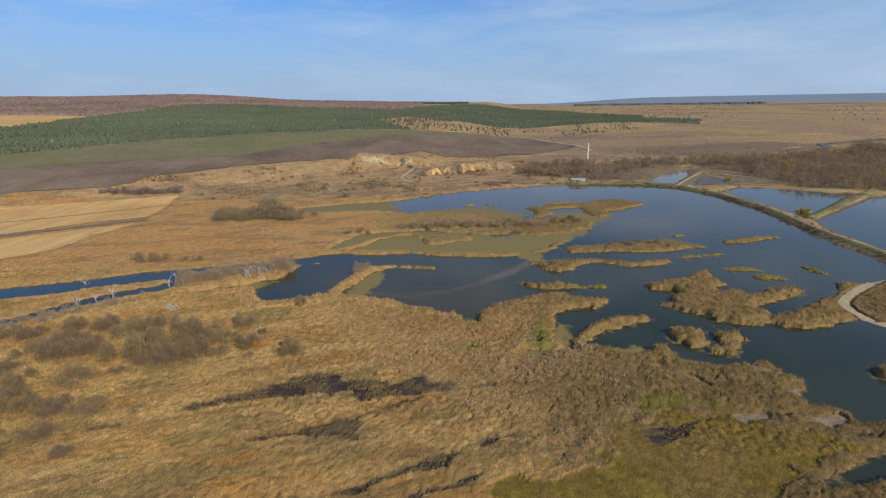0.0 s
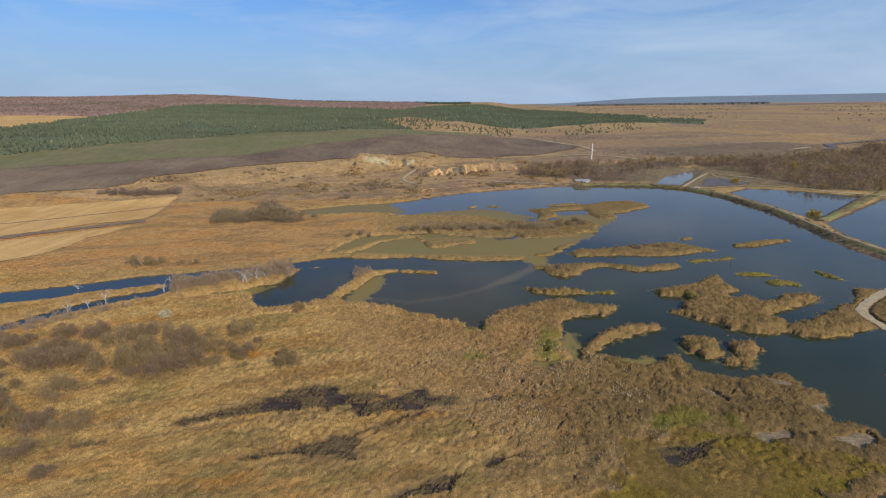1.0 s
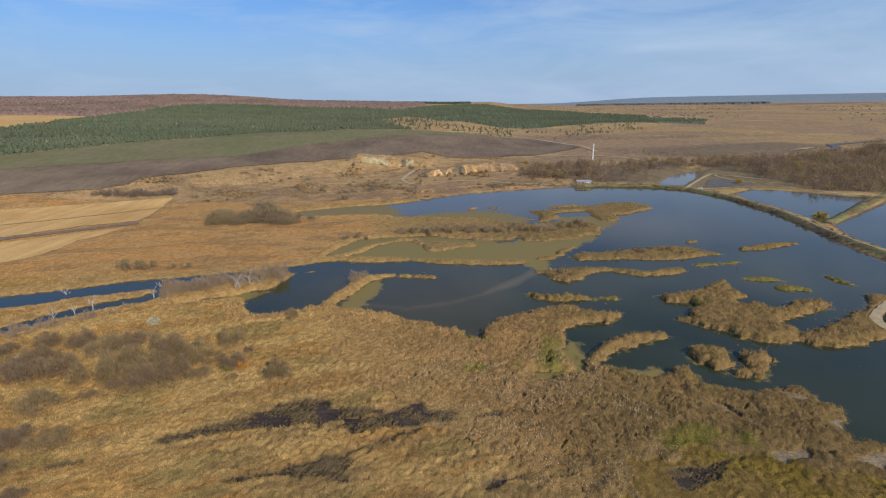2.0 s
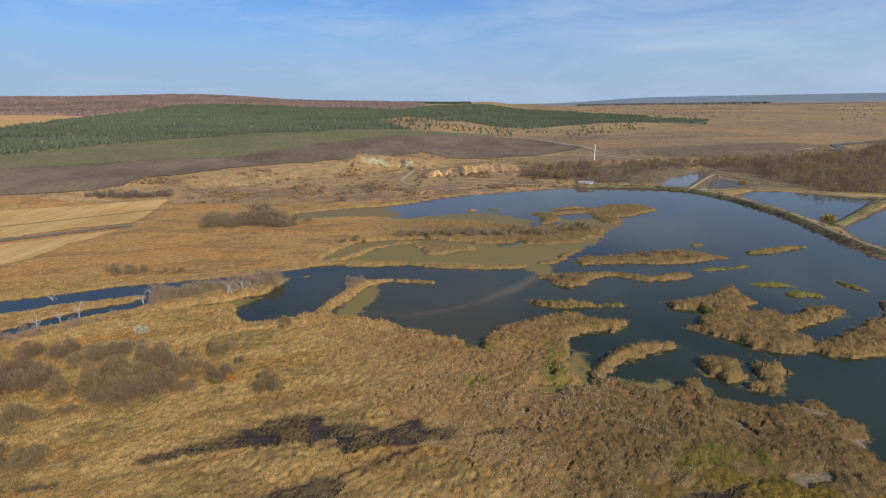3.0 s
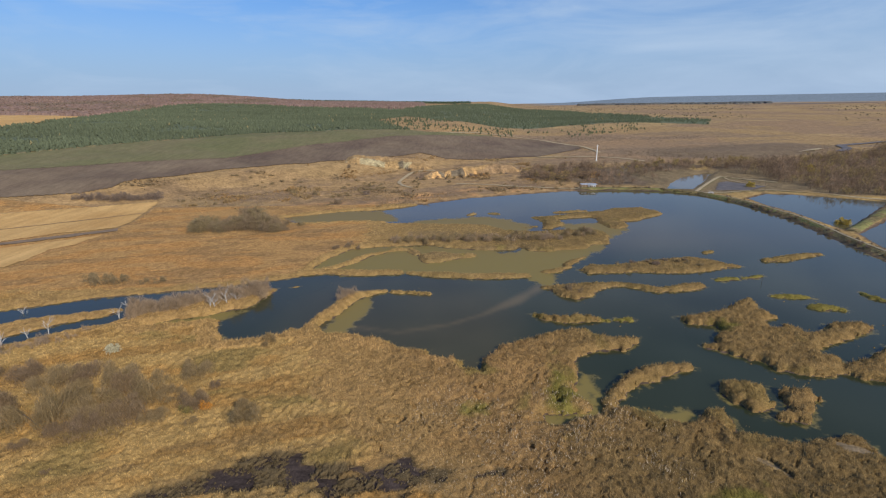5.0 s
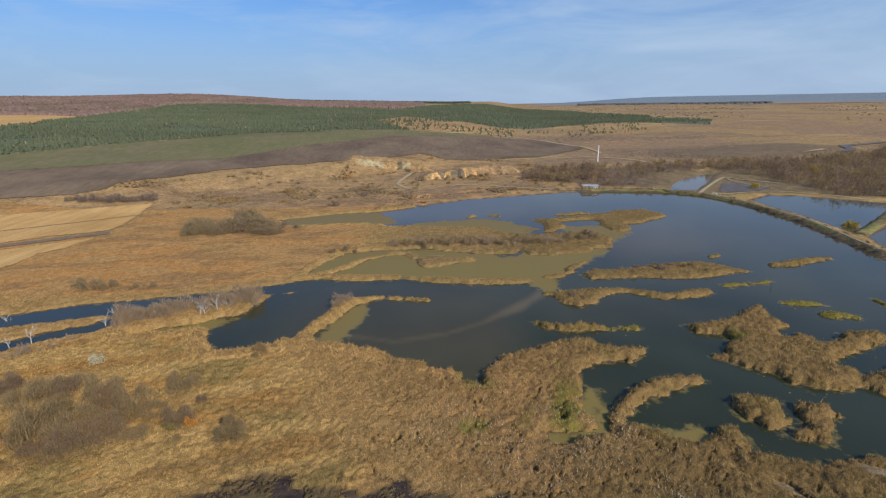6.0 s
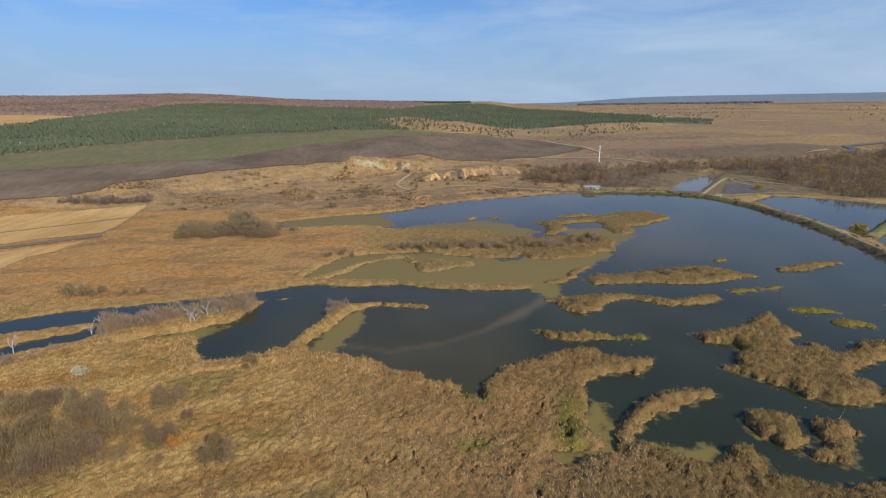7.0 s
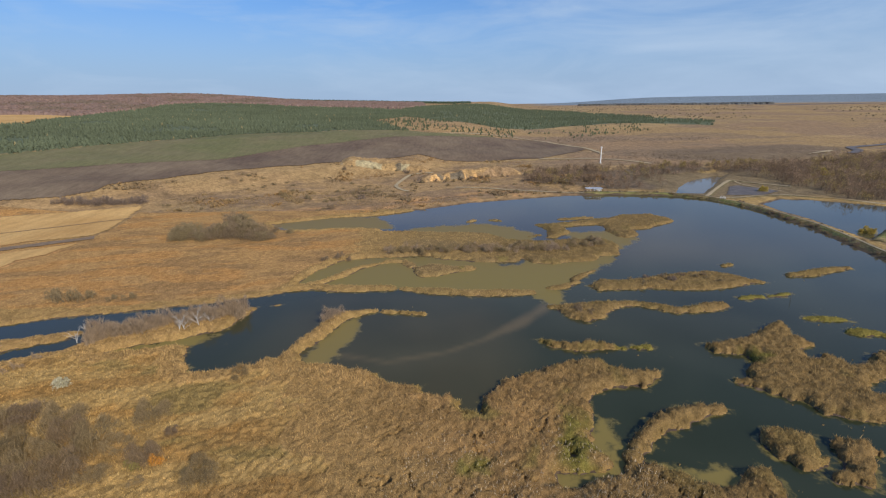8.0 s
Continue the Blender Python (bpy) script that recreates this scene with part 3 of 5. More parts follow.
    s = n.new("ShaderNodeMath")
    s.operation = "MULTIPLY_ADD"
    l.new(ranged(n, l, scum.outputs["Fac"], -0.35, 0.35), s.inputs[0])
    s.inputs[1].default_value = 1.0
    l.new(at.outputs["Fac"], s.inputs[2])
    f = ranged(n, l, s.outputs["Value"], 0.0, 1.0, 0.3, 0.7)
    silt_tone = n.new("ShaderNodeAttribute")
    silt_tone.attribute_name = "silt_tone"
    base = (mixed(n, l, (0.028, 0.036, 0.02), (0.21, 0.165, 0.05), f))
    l.new(mixed(n, l, base, (0.19, 0.135, 0.065), silt_tone.outputs["Fac"]), bsdf.inputs["Base Color"])
    rough = n.new("ShaderNodeMapRange")
    rough.inputs["To Min"].default_value, rough.inputs["To Max"].default_value = 0.06, 0.6
    l.new(f, rough.inputs["Value"])
    l.new(rough.outputs["Result"], bsdf.inputs["Roughness"])
    bsdf.inputs["IOR"].default_value = 1.33
    bsdf.inputs["Specular IOR Level"].default_value = 0.37
    ripple = noise_node(n, l, 1.1, 3, 0.6, (25, 1.0, 1.8, 1))
    bumped(n, l, bsdf, ripple.outputs["Fac"], 0.08, 0.05)
    return m


M_GROUND = tint_material("turf_and_soil")
M_REED = leaf_material("dry_reed", 0.9, 0.3, 0.8, 0.3)
M_GRASS = leaf_material("dry_grass", 1.0, 0.35, 0.8, 0.35)
M_CANOPY = canopy_material("reed_canopy")
M_TURF = canopy_material("grass_canopy", 5.0, 0.55, 1.45, 0.9, 0.22)
M_SEDGE = leaf_material("sedge", 2.2, 0.14)
M_TWIG = leaf_material("bare_twigs", 0.9, 0.3, 0.85, 0.35)
M_NEEDLE = leaf_material("pine_needles", 2.6, 0.12, 0.8, 0.1)
M_RUSSET = leaf_material("russet_leaves", 1.6, 0.15, 0.85, 0.1)
M_BARK = plain("bark", (0.12, 0.095, 0.075), 0.9, 0, 4, 0.35, 0.3)
M_BLEACHED = plain("bleached_wood", (0.5, 0.48, 0.45), 0.8, 0, 5, 0.25, 0.2)
M_WATER = water_material()
M_PLOUGH = field_material("ploughed_soil", (0.125, 0.09, 0.066), (0.195, 0.148, 0.1), 48, 2.5, 0.14)
M_CROP = field_material("winter_crop", (0.14, 0.141, 0.066), (0.172, 0.152, 0.083), 48, 3.0, 0.12)
M_STRAW = field_material("straw_stubble", (0.48, 0.29, 0.108), (0.56, 0.36, 0.145), 33, 5.0, 0.12, 0.03)
M_MUD = plain("wet_mud", (0.12, 0.1, 0.085), 0.6, 0, 0.25, 0.4, 0.2)
M_EARTH = plain("bare_earth", (0.2, 0.14, 0.085), 0.95, 0, 0.6, 0.3, 0.3)
M_TRACK = plain("pale_dirt", (0.38, 0.3, 0.175), 0.95, 0, 0.8, 0.25, 0.3)
M_BANK = plain("worn_bank_top", (0.27, 0.225, 0.14), 0.95, 0, 0.5, 0.35, 0.3)
M_WHITE = plain("white_paint", (0.8, 0.8, 0.78), 0.5, 0, 2, 0.08)
M_GREYMETAL = plain("zinc_roofing", (0.62, 0.63, 0.64), 0.45, 0.3, 3, 0.12)
M_CONCRETE = plain("concrete", (0.42, 0.4, 0.36), 0.9, 0, 2, 0.2, 0.2)
M_DARKWOOD = plain("dark_door", (0.1, 0.08, 0.07), 0.7, 0, 4, 0.3)

# ---- ground: one sheet out to the horizon ----
azimuth = np.radians(np.concatenate([np.arange(-180, -54, 3.0), np.arange(-54, 54, 0.2), np.arange(54, 180, 3.0)]))
radius = np.concatenate([[0.0, 12.0], np.geomspace(24, 4900, 460)])
GA, GR = np.meshgrid(azimuth, radius)
GX, GY = (GR * np.sin(GA)).ravel(), (GR * np.cos(GA)).ravel()
GW = water_sd(GX, GY)
GZ = land_height(GX, GY, GW)
nr, na = GA.shape
gi = np.arange(nr * na).reshape(nr, na)
gq = np.stack([gi[:-1], np.roll(gi, -1, 1)[:-1], np.roll(gi, -1, 1)[1:], gi[1:]], -1).reshape(-1, 4)
G = np.stack([GX, GY, GZ], 1)


def blend(base, colour, amount):
    a = np.clip(amount, 0, 1)[:, None]
    return base * (1 - a) + np.array(colour) * a


def cover_colour(x, y, w):
    """Colour of the land: meadow, steppe, marsh, shore, woodland floor, with haze painted on the far hills."""
    d = np.hypot(x, y)
    n = -0.61 * x + 0.79 * y
    c = np.tile(np.array((0.33, 0.22, 0.085)), (len(x), 1))
    c = blend(c, (0.42, 0.28, 0.1), smooth(0.35, 0.65, fbm(x, y, 26, 31)))
    c = blend(c, (0.2, 0.14, 0.07), smooth(0.5, 0.75, fbm(x, y, 14, 33)))
    russet = smooth(0.35, 0.65, fbm(x, y, 45, 35)) * smooth(175, 195, y) * (1 - smooth(245, 275, y + 0.25 * x)) * smooth(-20, -60, x)
    c = blend(c, (0.43, 0.245, 0.1), russet)
    shelf = smooth(280, 310, y + 0.1 * np.abs(x)) * smooth(150, 60, x)
    c = blend(c, (0.335, 0.218, 0.1), shelf)
    c = blend(c, (0.38, 0.242, 0.108), shelf * smooth(0.52, 0.66, fbm(x, y + 2 * x, 30, 37)) * smooth(380, 340, n))
    c = blend(c, (0.49, 0.268, 0.11), smooth(3, 8, w) * smooth(39, 22, w) * smooth(285, 300, y) * smooth(70, 40, x) * smooth(0.3, 0.5, fbm(x, y, 20, 40)))
    c = blend(c, (0.225, 0.15, 0.08), shelf * smooth(0.5, 0.68, fbm(x, y, 22, 39)) * 0.8)
    c = blend(c, (0.335, 0.222, 0.1), smooth(375, 395, n) * smooth(0.4, 0.6, fbm(x, y, 40, 41)) * smooth(1200, 500, d))
    c = blend(c, (0.3, 0.205, 0.097), smooth(-195, -150, x) * smooth(-90, -130, x) * smooth(235, 260, y) * smooth(345, 320, y) * smooth(0.25, 0.5, fbm(x, y, 18, 42)))
    steppe = smooth(430, 520, y) * smooth(0, 120, x - 0.1 * (y - 450)) + smooth(1500, 2200, d)
    c = blend(c, (0.31, 0.208, 0.096), steppe)
    c = blend(c, (0.27, 0.18, 0.1), steppe * smooth(0.46, 0.6, fbm(x, y, 120, 43)))
    c = blend(c, (0.22, 0.155, 0.095), steppe * 0.8 * smooth(0.54, 0.62, fbm(0.35 * x, y, 45, 49)) * smooth(1500, 700, d))
    c = blend(c, (0.36, 0.248, 0.112), steppe * smooth(0.55, 0.7, fbm(x * 0.5, y, 90, 45)))
    c = blend(c, (0.165, 0.12, 0.075), 0.85 * smooth(12, -14, polygon_sd(x, y, VALLEY) + 30 * (fbm(0.5 * x, y, 30, 48) - 0.5)))
    c = blend(c, (0.13, 0.11, 0.1), smooth(25, 30, np.degrees(np.arctan2(x, y))) * smooth(2600, 3000, d) * smooth(0.45, 0.5, value(x, y * 4, 900, 46)))
    # Blue distance haze painted into the far hills' base colour.
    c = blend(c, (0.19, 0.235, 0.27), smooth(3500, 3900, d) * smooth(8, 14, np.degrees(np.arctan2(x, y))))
    wood = np.minimum(polygon_sd(x, y, PINES_WEST), polygon_sd(x, y, PINES_EAST))
    c = blend(c, (0.28, 0.195, 0.1), 0.7 * smooth(80, 20, polygon_sd(x, y, PINES_EAST, 90)) * smooth(0.4, 0.55, fbm(x, y, 30, 50)))
    c = blend(c, (0.11, 0.13, 0.075), smooth(2, -4, wood))
    ridge = smooth(900, 1150, d) * smooth(3000, 2600, d) * smooth(40, -60, x + 0.05 * y)
    c = blend(c, (0.27, 0.165, 0.125), ridge * smooth(-2, 8, wood) * smooth(-5, 10, polygon_sd(x, y, PALE)))
    c = blend(c, (0.09, 0.065, 0.05), smooth(2.5, 0.3, w) * smooth(700, 500, d))
    c = blend(c, (0.15, 0.11, 0.07), smooth(4, -6, np.minimum(polygon_sd(x, y, WOOD_EAST), polygon_sd(x, y, WOOD_NORTH)) + 14 * (fbm(x, y, 20, 133) - 0.5)))
    c = blend(c, (0.18, 0.135, 0.075), 0.95 * smooth(146, 158, x) * smooth(380, 340, x) * smooth(332 - 0.6 * np.maximum(x - 240, 0), 345 - 0.6 * np.maximum(x - 240, 0), y) * smooth(445, 430, y))
    c = blend(c, (0.23, 0.155, 0.09), shelf * smooth(0.52, 0.62, fbm(0.4 * x + 0.3 * y, y - 0.5 * x, 9, 47)) * 0.7 * smooth(390, 360, n))
    c = blend(c, (0.24, 0.165, 0.085), smooth(40, 25, np.abs(x - 10)) * smooth(125, 115, y) * smooth(2, 4, w))
    c = blend(c, (0.21, 0.175, 0.055), smooth(1, -2, sedge_sd(x, y)))
    c = blend(c, (0.05, 0.037, 0.032), smooth(0.4, -0.4, mud_sd(x, y)))
    c = blend(c, (0.2, 0.155, 0.098), smooth(0.4, -0.3, flats_sd(x, y)))
    c = blend(c, (0.16, 0.135, 0.065), smooth(0.1, 0.3, bank_height(x, y)))
    # Dam slopes painted darker for their shrubs and the shade beside them.
    c = blend(c, (0.1, 0.08, 0.045), smooth(5.0, 3.0, stroke_sd(x, y, line(DAM, 0.0))))
    return c


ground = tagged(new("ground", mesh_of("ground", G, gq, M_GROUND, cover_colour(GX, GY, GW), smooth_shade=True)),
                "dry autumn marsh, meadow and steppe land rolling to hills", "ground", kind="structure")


def sheet(name, pts, material, label, lift, category, wobble=3.0, grow=0.0, step=2.5):
    """A field: a sheet inside an outline that lies on the ground."""
    p = np.array(pts, float)
    x, y = np.meshgrid(np.arange(p[:, 0].min() - 4, p[:, 0].max() + 4, step), np.arange(p[:, 1].min() - 4, p[:, 1].max() + 4, step))
    rows, cols = x.shape
    x, y = x.ravel(), y.ravel()
    s = polygon_sd(x, y, pts) + wobble * (fbm(x, y, 18, 51) - 0.5)
    i = np.arange(rows * cols).reshape(rows, cols)
    q = np.stack([i[:-1, :-1], i[:-1, 1:], i[1:, 1:], i[1:, :-1]], -1).reshape(-1, 4)
    q = q[(s[q] < grow).all(1)]
    keep, back = np.unique(q, return_inverse=True)
    v = np.stack([x[keep], y[keep], land_height(x[keep], y[keep]) + lift], 1)
    return tagged(new(name, mesh_of(name, v, back.reshape(-1, 4), material, smooth_shade=True)), label, category, kind="structure")


sheet("ploughed_field", PLOUGH, M_PLOUGH, "dark brown ploughed field on the terrace above the lake", 0.45, "field", 4.0, 2.0, 1.8)
sheet("crop_field", CROP, M_CROP, "grey-green field of young winter crop beside the pines", 0.6, "field", 3.0, 4.0, 2.2)
sheet("straw_field", STRAW_UPPER, M_STRAW, "pale golden stubble field in two mown bands", 0.25, "field", 1.5, 0.0, 1.4)
sheet("straw_field", STRAW_LOWER, M_STRAW, "pale golden stubble field beside a dark earth strip", 0.25, "field", 1.5, 0.0, 1.2)
sheet("straw_field", PALE, M_STRAW, "distant pale straw field above the pine wood", 1.2, "field", 6.0, 0.0, 6.0)

sheet("gravel_bar", [(372, 536), (402, 548), (425, 566), (420, 572), (395, 556)], M_TRACK, "pale gravel bar beside the river bend", 0.8, "gravel", 4.0)
sheet("mud_basin", POND_BASIN, M_MUD, "drained brown mud basin between dirt banks", 0.15, "mud", 3.0, 0.0, 1.2)

# ---- water ----
wq = gq[((GW[gq] < 1.2).any(1)) & ((GZ[gq] < 1.0).any(1)) & (np.hypot(GX, GY)[gq].max(1) < 1000)]
keep, back = np.unique(wq, return_inverse=True)
wx, wy = GX[keep], GY[keep]
al = np.full(wx.shape, 40.0)
for pts in ALGAE:
    al = np.minimum(al, polygon_sd(wx, wy, pts))
streak = np.full(wx.shape, 40.0)
for k, pts in enumerate(ALGAE_CHAINS):
    if k == 1:
        streak = stroke_sd(wx, wy, pts)
    else:
        al = np.minimum(al, stroke_sd(wx, wy, pts))
shallow = 0.45 * smooth(2.5, 0.0, -GW[keep]) * smooth(260, 200, wy)
algae = np.maximum(smooth(3.5, -3.5, al + 8 * (fbm(wx, wy, 12, 61) - 0.5)) * 0.95, shallow)
silt_tone = 0.09 * smooth(125, 165, wy)
silt_tone = np.maximum(silt_tone, 0.55 * smooth(2.6, -1.8, streak + 2.4 * (fbm(wx, wy, 7, 63) - 0.5)))
lagoon = smooth(34, 10, wx) * smooth(-64, -30, wx) * smooth(195, 180, wy)
# Far lake: paler base colour added to offset a too blue sky reflection.
silt_tone = np.maximum(silt_tone, (0.24 + 0.14 * smooth(150, 90, wx)) * smooth(185, 235, wy) + 0.1 * smooth(60, 20, wx) * smooth(270, 290, wy))
silt_tone = np.maximum(silt_tone, 0.75 * smooth(352, 360, wy) * smooth(160, 168, wx))
silt_tone = np.maximum(silt_tone, lagoon * (0.12 + 0.16 * fbm(wx, wy, 16, 65)))
lake = tagged(new("water", mesh_of("water", np.stack([wx, wy, np.zeros_like(wx)], 1), back.reshape(-1, 4), M_WATER, extra={"algae": algae, "silt_tone": silt_tone}, smooth_shade=True)),
              "still dark blue lake and channel water with olive algae", "water", kind="structure")


# ---- standing plants: reeds, grass and sedge ----
def scatter(y0, y1, step, slope=0.98, margin=24.0):
    """Jittered places over the plan, in the stretch from y0 to y1."""
    xs = np.arange(-slope * y1 - margin, slope * y1 + margin, step)
    ys = np.arange(y0, y1, step)
    x, y = np.meshgrid(xs, ys)
    x = (x + rng.uniform(-0.5, 0.5, x.shape) * step).ravel()
    y = (y + rng.uniform(-0.5, 0.5, y.shape) * step).ravel()
    ok = np.abs(x) < slope * y + margin
    return x[ok], y[ok]


def blades(x, y, z, height, width, count, lean, tint, tip, ox, oy, inner, plume=None):
    """Upright pointed blades, count to each place; returns vertices, triangles and colours."""
    n = len(x)
    X, Y, Z = (np.repeat(a, count) for a in (x, y, z))
    Hh = np.repeat(height, count) * rng.uniform(0.82, 1.1, n * count)
    top = rng.uniform(0, 1, n * count) < 0.68
    lift = np.where(top, np.repeat(inner, count), 0.0) * rng.uniform(0.4, 0.62, n * count) * Hh
    Z, Hh = Z + lift, Hh - lift
    W = np.repeat(width, count) * rng.uniform(0.7, 1.3, n * count)
    a = rng.uniform(0, 2 * np.pi, n * count)
    out = np.repeat(lean, count) * rng.uniform(0.2, 1.2, n * count)
    b = a + np.pi / 2 + rng.uniform(-0.7, 0.7, n * count)
    out = out + np.where(top, rng.uniform(0, 0.55, n * count) * Hh, 0)
    r = 0.7 * W
    cx, cy = X + r * np.cos(a), Y + r * np.sin(a)
    OX, OY = np.repeat(ox, count) * Hh, np.repeat(oy, count) * Hh
    v = np.empty((n * count, 3, 3), np.float32)
    v[:, 0] = np.stack([cx - W * np.cos(b), cy - W * np.sin(b), Z], 1)
    v[:, 1] = np.stack([cx + W * np.cos(b), cy + W * np.sin(b), Z], 1)
    v[:, 2] = np.stack([cx + out * np.cos(a) + OX, cy + out * np.sin(a) + OY, Z + Hh], 1)
    c = np.repeat(np.repeat(tint, count, 0)[:, None, :], 3, 1)
    if plume is not None:
        c[rng.uniform(0, 1, n * count) < np.repeat(plume, count) * 0.5] = (0.64, 0.52, 0.34)
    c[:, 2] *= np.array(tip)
    return v.reshape(-1, 3), np.arange(n * count * 3).reshape(-1, 3), c.reshape(-1, 3)


def marsh(x, y):
    """What grows at each place: 0 nothing, 1 reed, 2 meadow grass, 3 sedge; with its height and colour."""
    w = water_sd(x, y)
    z = land_height(x, y, w)
    mud, flat, sedge = mud_sd(x, y), flats_sd(x, y), sedge_sd(x, y)
    lump = fbm(x, y, 4.2, 71)
    big = fbm(x, y, 24, 73)
    stray = (w < -0.6) & (w > -4.5) & (x > -40) & (y < 260) & (rng.uniform(0, 1, x.shape) < 0.003 * smooth(0.45, 0.7, fbm(x, y, 12, 78)))
    kind = np.where((w > 0.15) | stray, 1, 0)
    bound = np.interp(y, [50, 78, 92, 125, 140], [22, 10, -18, -30, -38])
    meadow = smooth(bound + 9, bound - 9, x + 20 * (big - 0.5) + 14 * (fbm(0.3 * x, y, 4, 74) - 0.5)) * smooth(2, 9, w) * smooth(150, 125, y + 0.25 * x)
    su, sv = 0.97 * x + 0.24 * y, -0.24 * x + 0.97 * y
    russet = smooth(168, 182, y) * smooth(-20, -50, x) * smooth(1, 6, w)
    low = np.maximum(meadow, russet)
    kind = np.where((kind == 1) & (0.2 + 0.6 * fbm(x, y, 3.2, 80) < low), 2, kind)
    kind = np.where((kind > 0) & (sedge < 0), 3, kind)
    ox, oy, far = tussock(x, y, 2.1, 72)
    wx, wy = 3.0 * (fbm(x, y, 5, 64, 2) - 0.5), 3.0 * (fbm(x, y, 5, 65, 2) - 0.5)
    _, _, far = tussock(x + wx, y + wy, 4.6, 67)
    _, _, near = tussock(x - wy, y + wx, 2.4, 68)
    _, _, tuft = tussock(x + 0.4 * wy, y + 0.4 * wx, 1.15, 66)
    _, _, tiny = tussock(x, y, 0.62, 69)
    cell = lattice(np.floor(x / 1.15 + 0.35), np.floor(y / 1.15), 33)
    bun, knob = np.sqrt(np.clip(1.02 - 2.3 * tuft * tuft, 0, 1)), np.sqrt(np.clip(1.02 - 1.7 * tiny * tiny, 0, 1))
    dome = np.sqrt(np.clip(1.02 - 1.45 * far * far, 0, 1)) * (0.5 + 0.9 * lump) + 0.55 * np.sqrt(np.clip(1.02 - 1.5 * near * near, 0, 1))
    inland = smooth(4, 14, w) * smooth(30, 10, x)
    reed = (0.3 + (1.0 - 0.6 * inland) * dome * (1 - 0.35 * smooth(150, 180, y)) + 0.5 * bun + 0.2 * knob) * (0.4 + 0.6 * smooth(0, 6, sedge)) * (0.5 + 0.5 * smooth(0, 4, flat)) * (0.45 + 0.55 * smooth(0, 4, mud)) * (0.4 + 0.6 * smooth(0, 5, stroke_sd(x, y, line(SPIT, 2.3))))
    grass = 0.25 + 0.3 * lump + (0.75 * bun * (0.35 + 1.3 * lump) + 0.3 * knob) * (1 - 0.75 * smooth(165, 180, y)) * (0.5 + 0.5 * smooth(66, 90, y))
    sprig = 0.1 + 0.14 * knob + (0.14 + 0.55 * smooth(36, 46, x) * smooth(66, 70, y)) * bun * (0.2 + 1.2 * fbm(x, y, 4, 76, 2))
    height = np.where(kind == 1, reed, np.where(kind == 2, grass, sprig))
    canal = np.minimum(stroke_sd(x, y, CHANNELS[0]), stroke_sd(x, y, CHANNELS[1]))
    islet = np.full(x.shape, 40.0)
    for k in (3, 5, 6, 7, 8, 9):
        islet = np.minimum(islet, stroke_sd(x, y, ISLAND_CHAINS[k]))
    height = height * 0.9 * (1 - 0.4 * smooth(155, 185, y))
    green = smooth(2.5, 0.5, islet)
    height = height * (1 - 0.55 * green)
    height = height * (0.28 + 0.72 * smooth(1.5, 9.0, canal))
    height = height * np.where(w < 0, 0.45, 1.0)
    z = np.where(w < 0, -0.05, z)
    height = height * (0.5 + 0.5 * smooth(0.1, 2.2, w)) * rng.uniform(0.92, 1.08, x.shape)
    c = np.tile(np.array((0.57, 0.37, 0.155)), (len(x), 1))
    c = blend(c, (0.48, 0.315, 0.135), smooth(0.42, 0.6, fbm(x, y, 12, 75)))
    c = blend(c, (0.6, 0.385, 0.165), 0.7 * smooth(0.48, 0.62, fbm(x, y, 7, 77)))
    c = blend(c, (0.46, 0.345, 0.11), 0.6 * smooth(2.2, 0.3, w) * smooth(0.35, 0.6, fbm(x, y, 9, 79)))
    c = blend(c, (0.55, 0.375, 0.165), smooth(0.5, 0.64, fbm(x, y, 15, 81)) * smooth(8, -4, np.abs(x - 10) - 32) * smooth(118, 100, y) * 0.85)
    c = blend(c, (0.5, 0.33, 0.145), 0.7 * smooth(-8, 14, x) * smooth(118, 98, y) * smooth(0.25, 0.5, fbm(x, y, 13, 82)))
    c = blend(c, (0.46, 0.315, 0.135), 0.75 * smooth(20, 45, x) * smooth(112, 125, y))
    c = blend(c, (0.44, 0.325, 0.14), 0.7 * smooth(150, 185, y))
    c = blend(c, (0.33, 0.25, 0.14), 0.45 * smooth(195, 215, y) * smooth(0.4, 0.6, fbm(x * 0.5, y, 9, 86)))
    c = blend(c, (0.36, 0.31, 0.09), 0.55 * smooth(0.6, 0.68, fbm(x, y, 8, 96)) * smooth(-5, 10, x) * smooth(7, 3, w))
    c = blend(c, (0.6, 0.405, 0.165), 0.65 * smooth(bound + 34, bound + 4, x))
    c = blend(c, (0.39, 0.285, 0.13), 0.7 * smooth(14, 30, x) * smooth(102, 90, y))
    c = blend(c, (0.47, 0.335, 0.145), 0.6 * smooth(15, 45, x))
    c = blend(c, (0.4, 0.37, 0.09), 0.8 * green)
    fresh = np.full(x.shape, 40.0)
    for pts in SEDGE_SPOTS:
        fresh = np.minimum(fresh, stroke_sd(x, y, pts))
    c = blend(c, (0.33, 0.31, 0.075), 0.85 * smooth(1.5, -2.0, fresh + 7 * (fbm(x, y, 3, 98) - 0.5)))
    gold = blend(np.tile(np.array((0.62, 0.43, 0.17)), (len(x), 1)), (0.5, 0.32, 0.12), smooth(0.4, 0.65, fbm(su * 0.22, sv, 5, 83)))
    gold = blend(gold, (0.58, 0.34, 0.11), smooth(0.52, 0.66, fbm(su * 0.4, sv, 7, 85)) * 0.55)
    gold = blend(gold, (0.62, 0.34, 0.1), 0.6 * smooth(9, 2, np.hypot(0.45 * (x + 37), y - 65) + 8 * (fbm(x, y, 6, 86) - 0.5)))
    gold = blend(gold, (0.42, 0.31, 0.12), smooth(0.52, 0.7, fbm(su * 0.3, sv, 6, 87)))
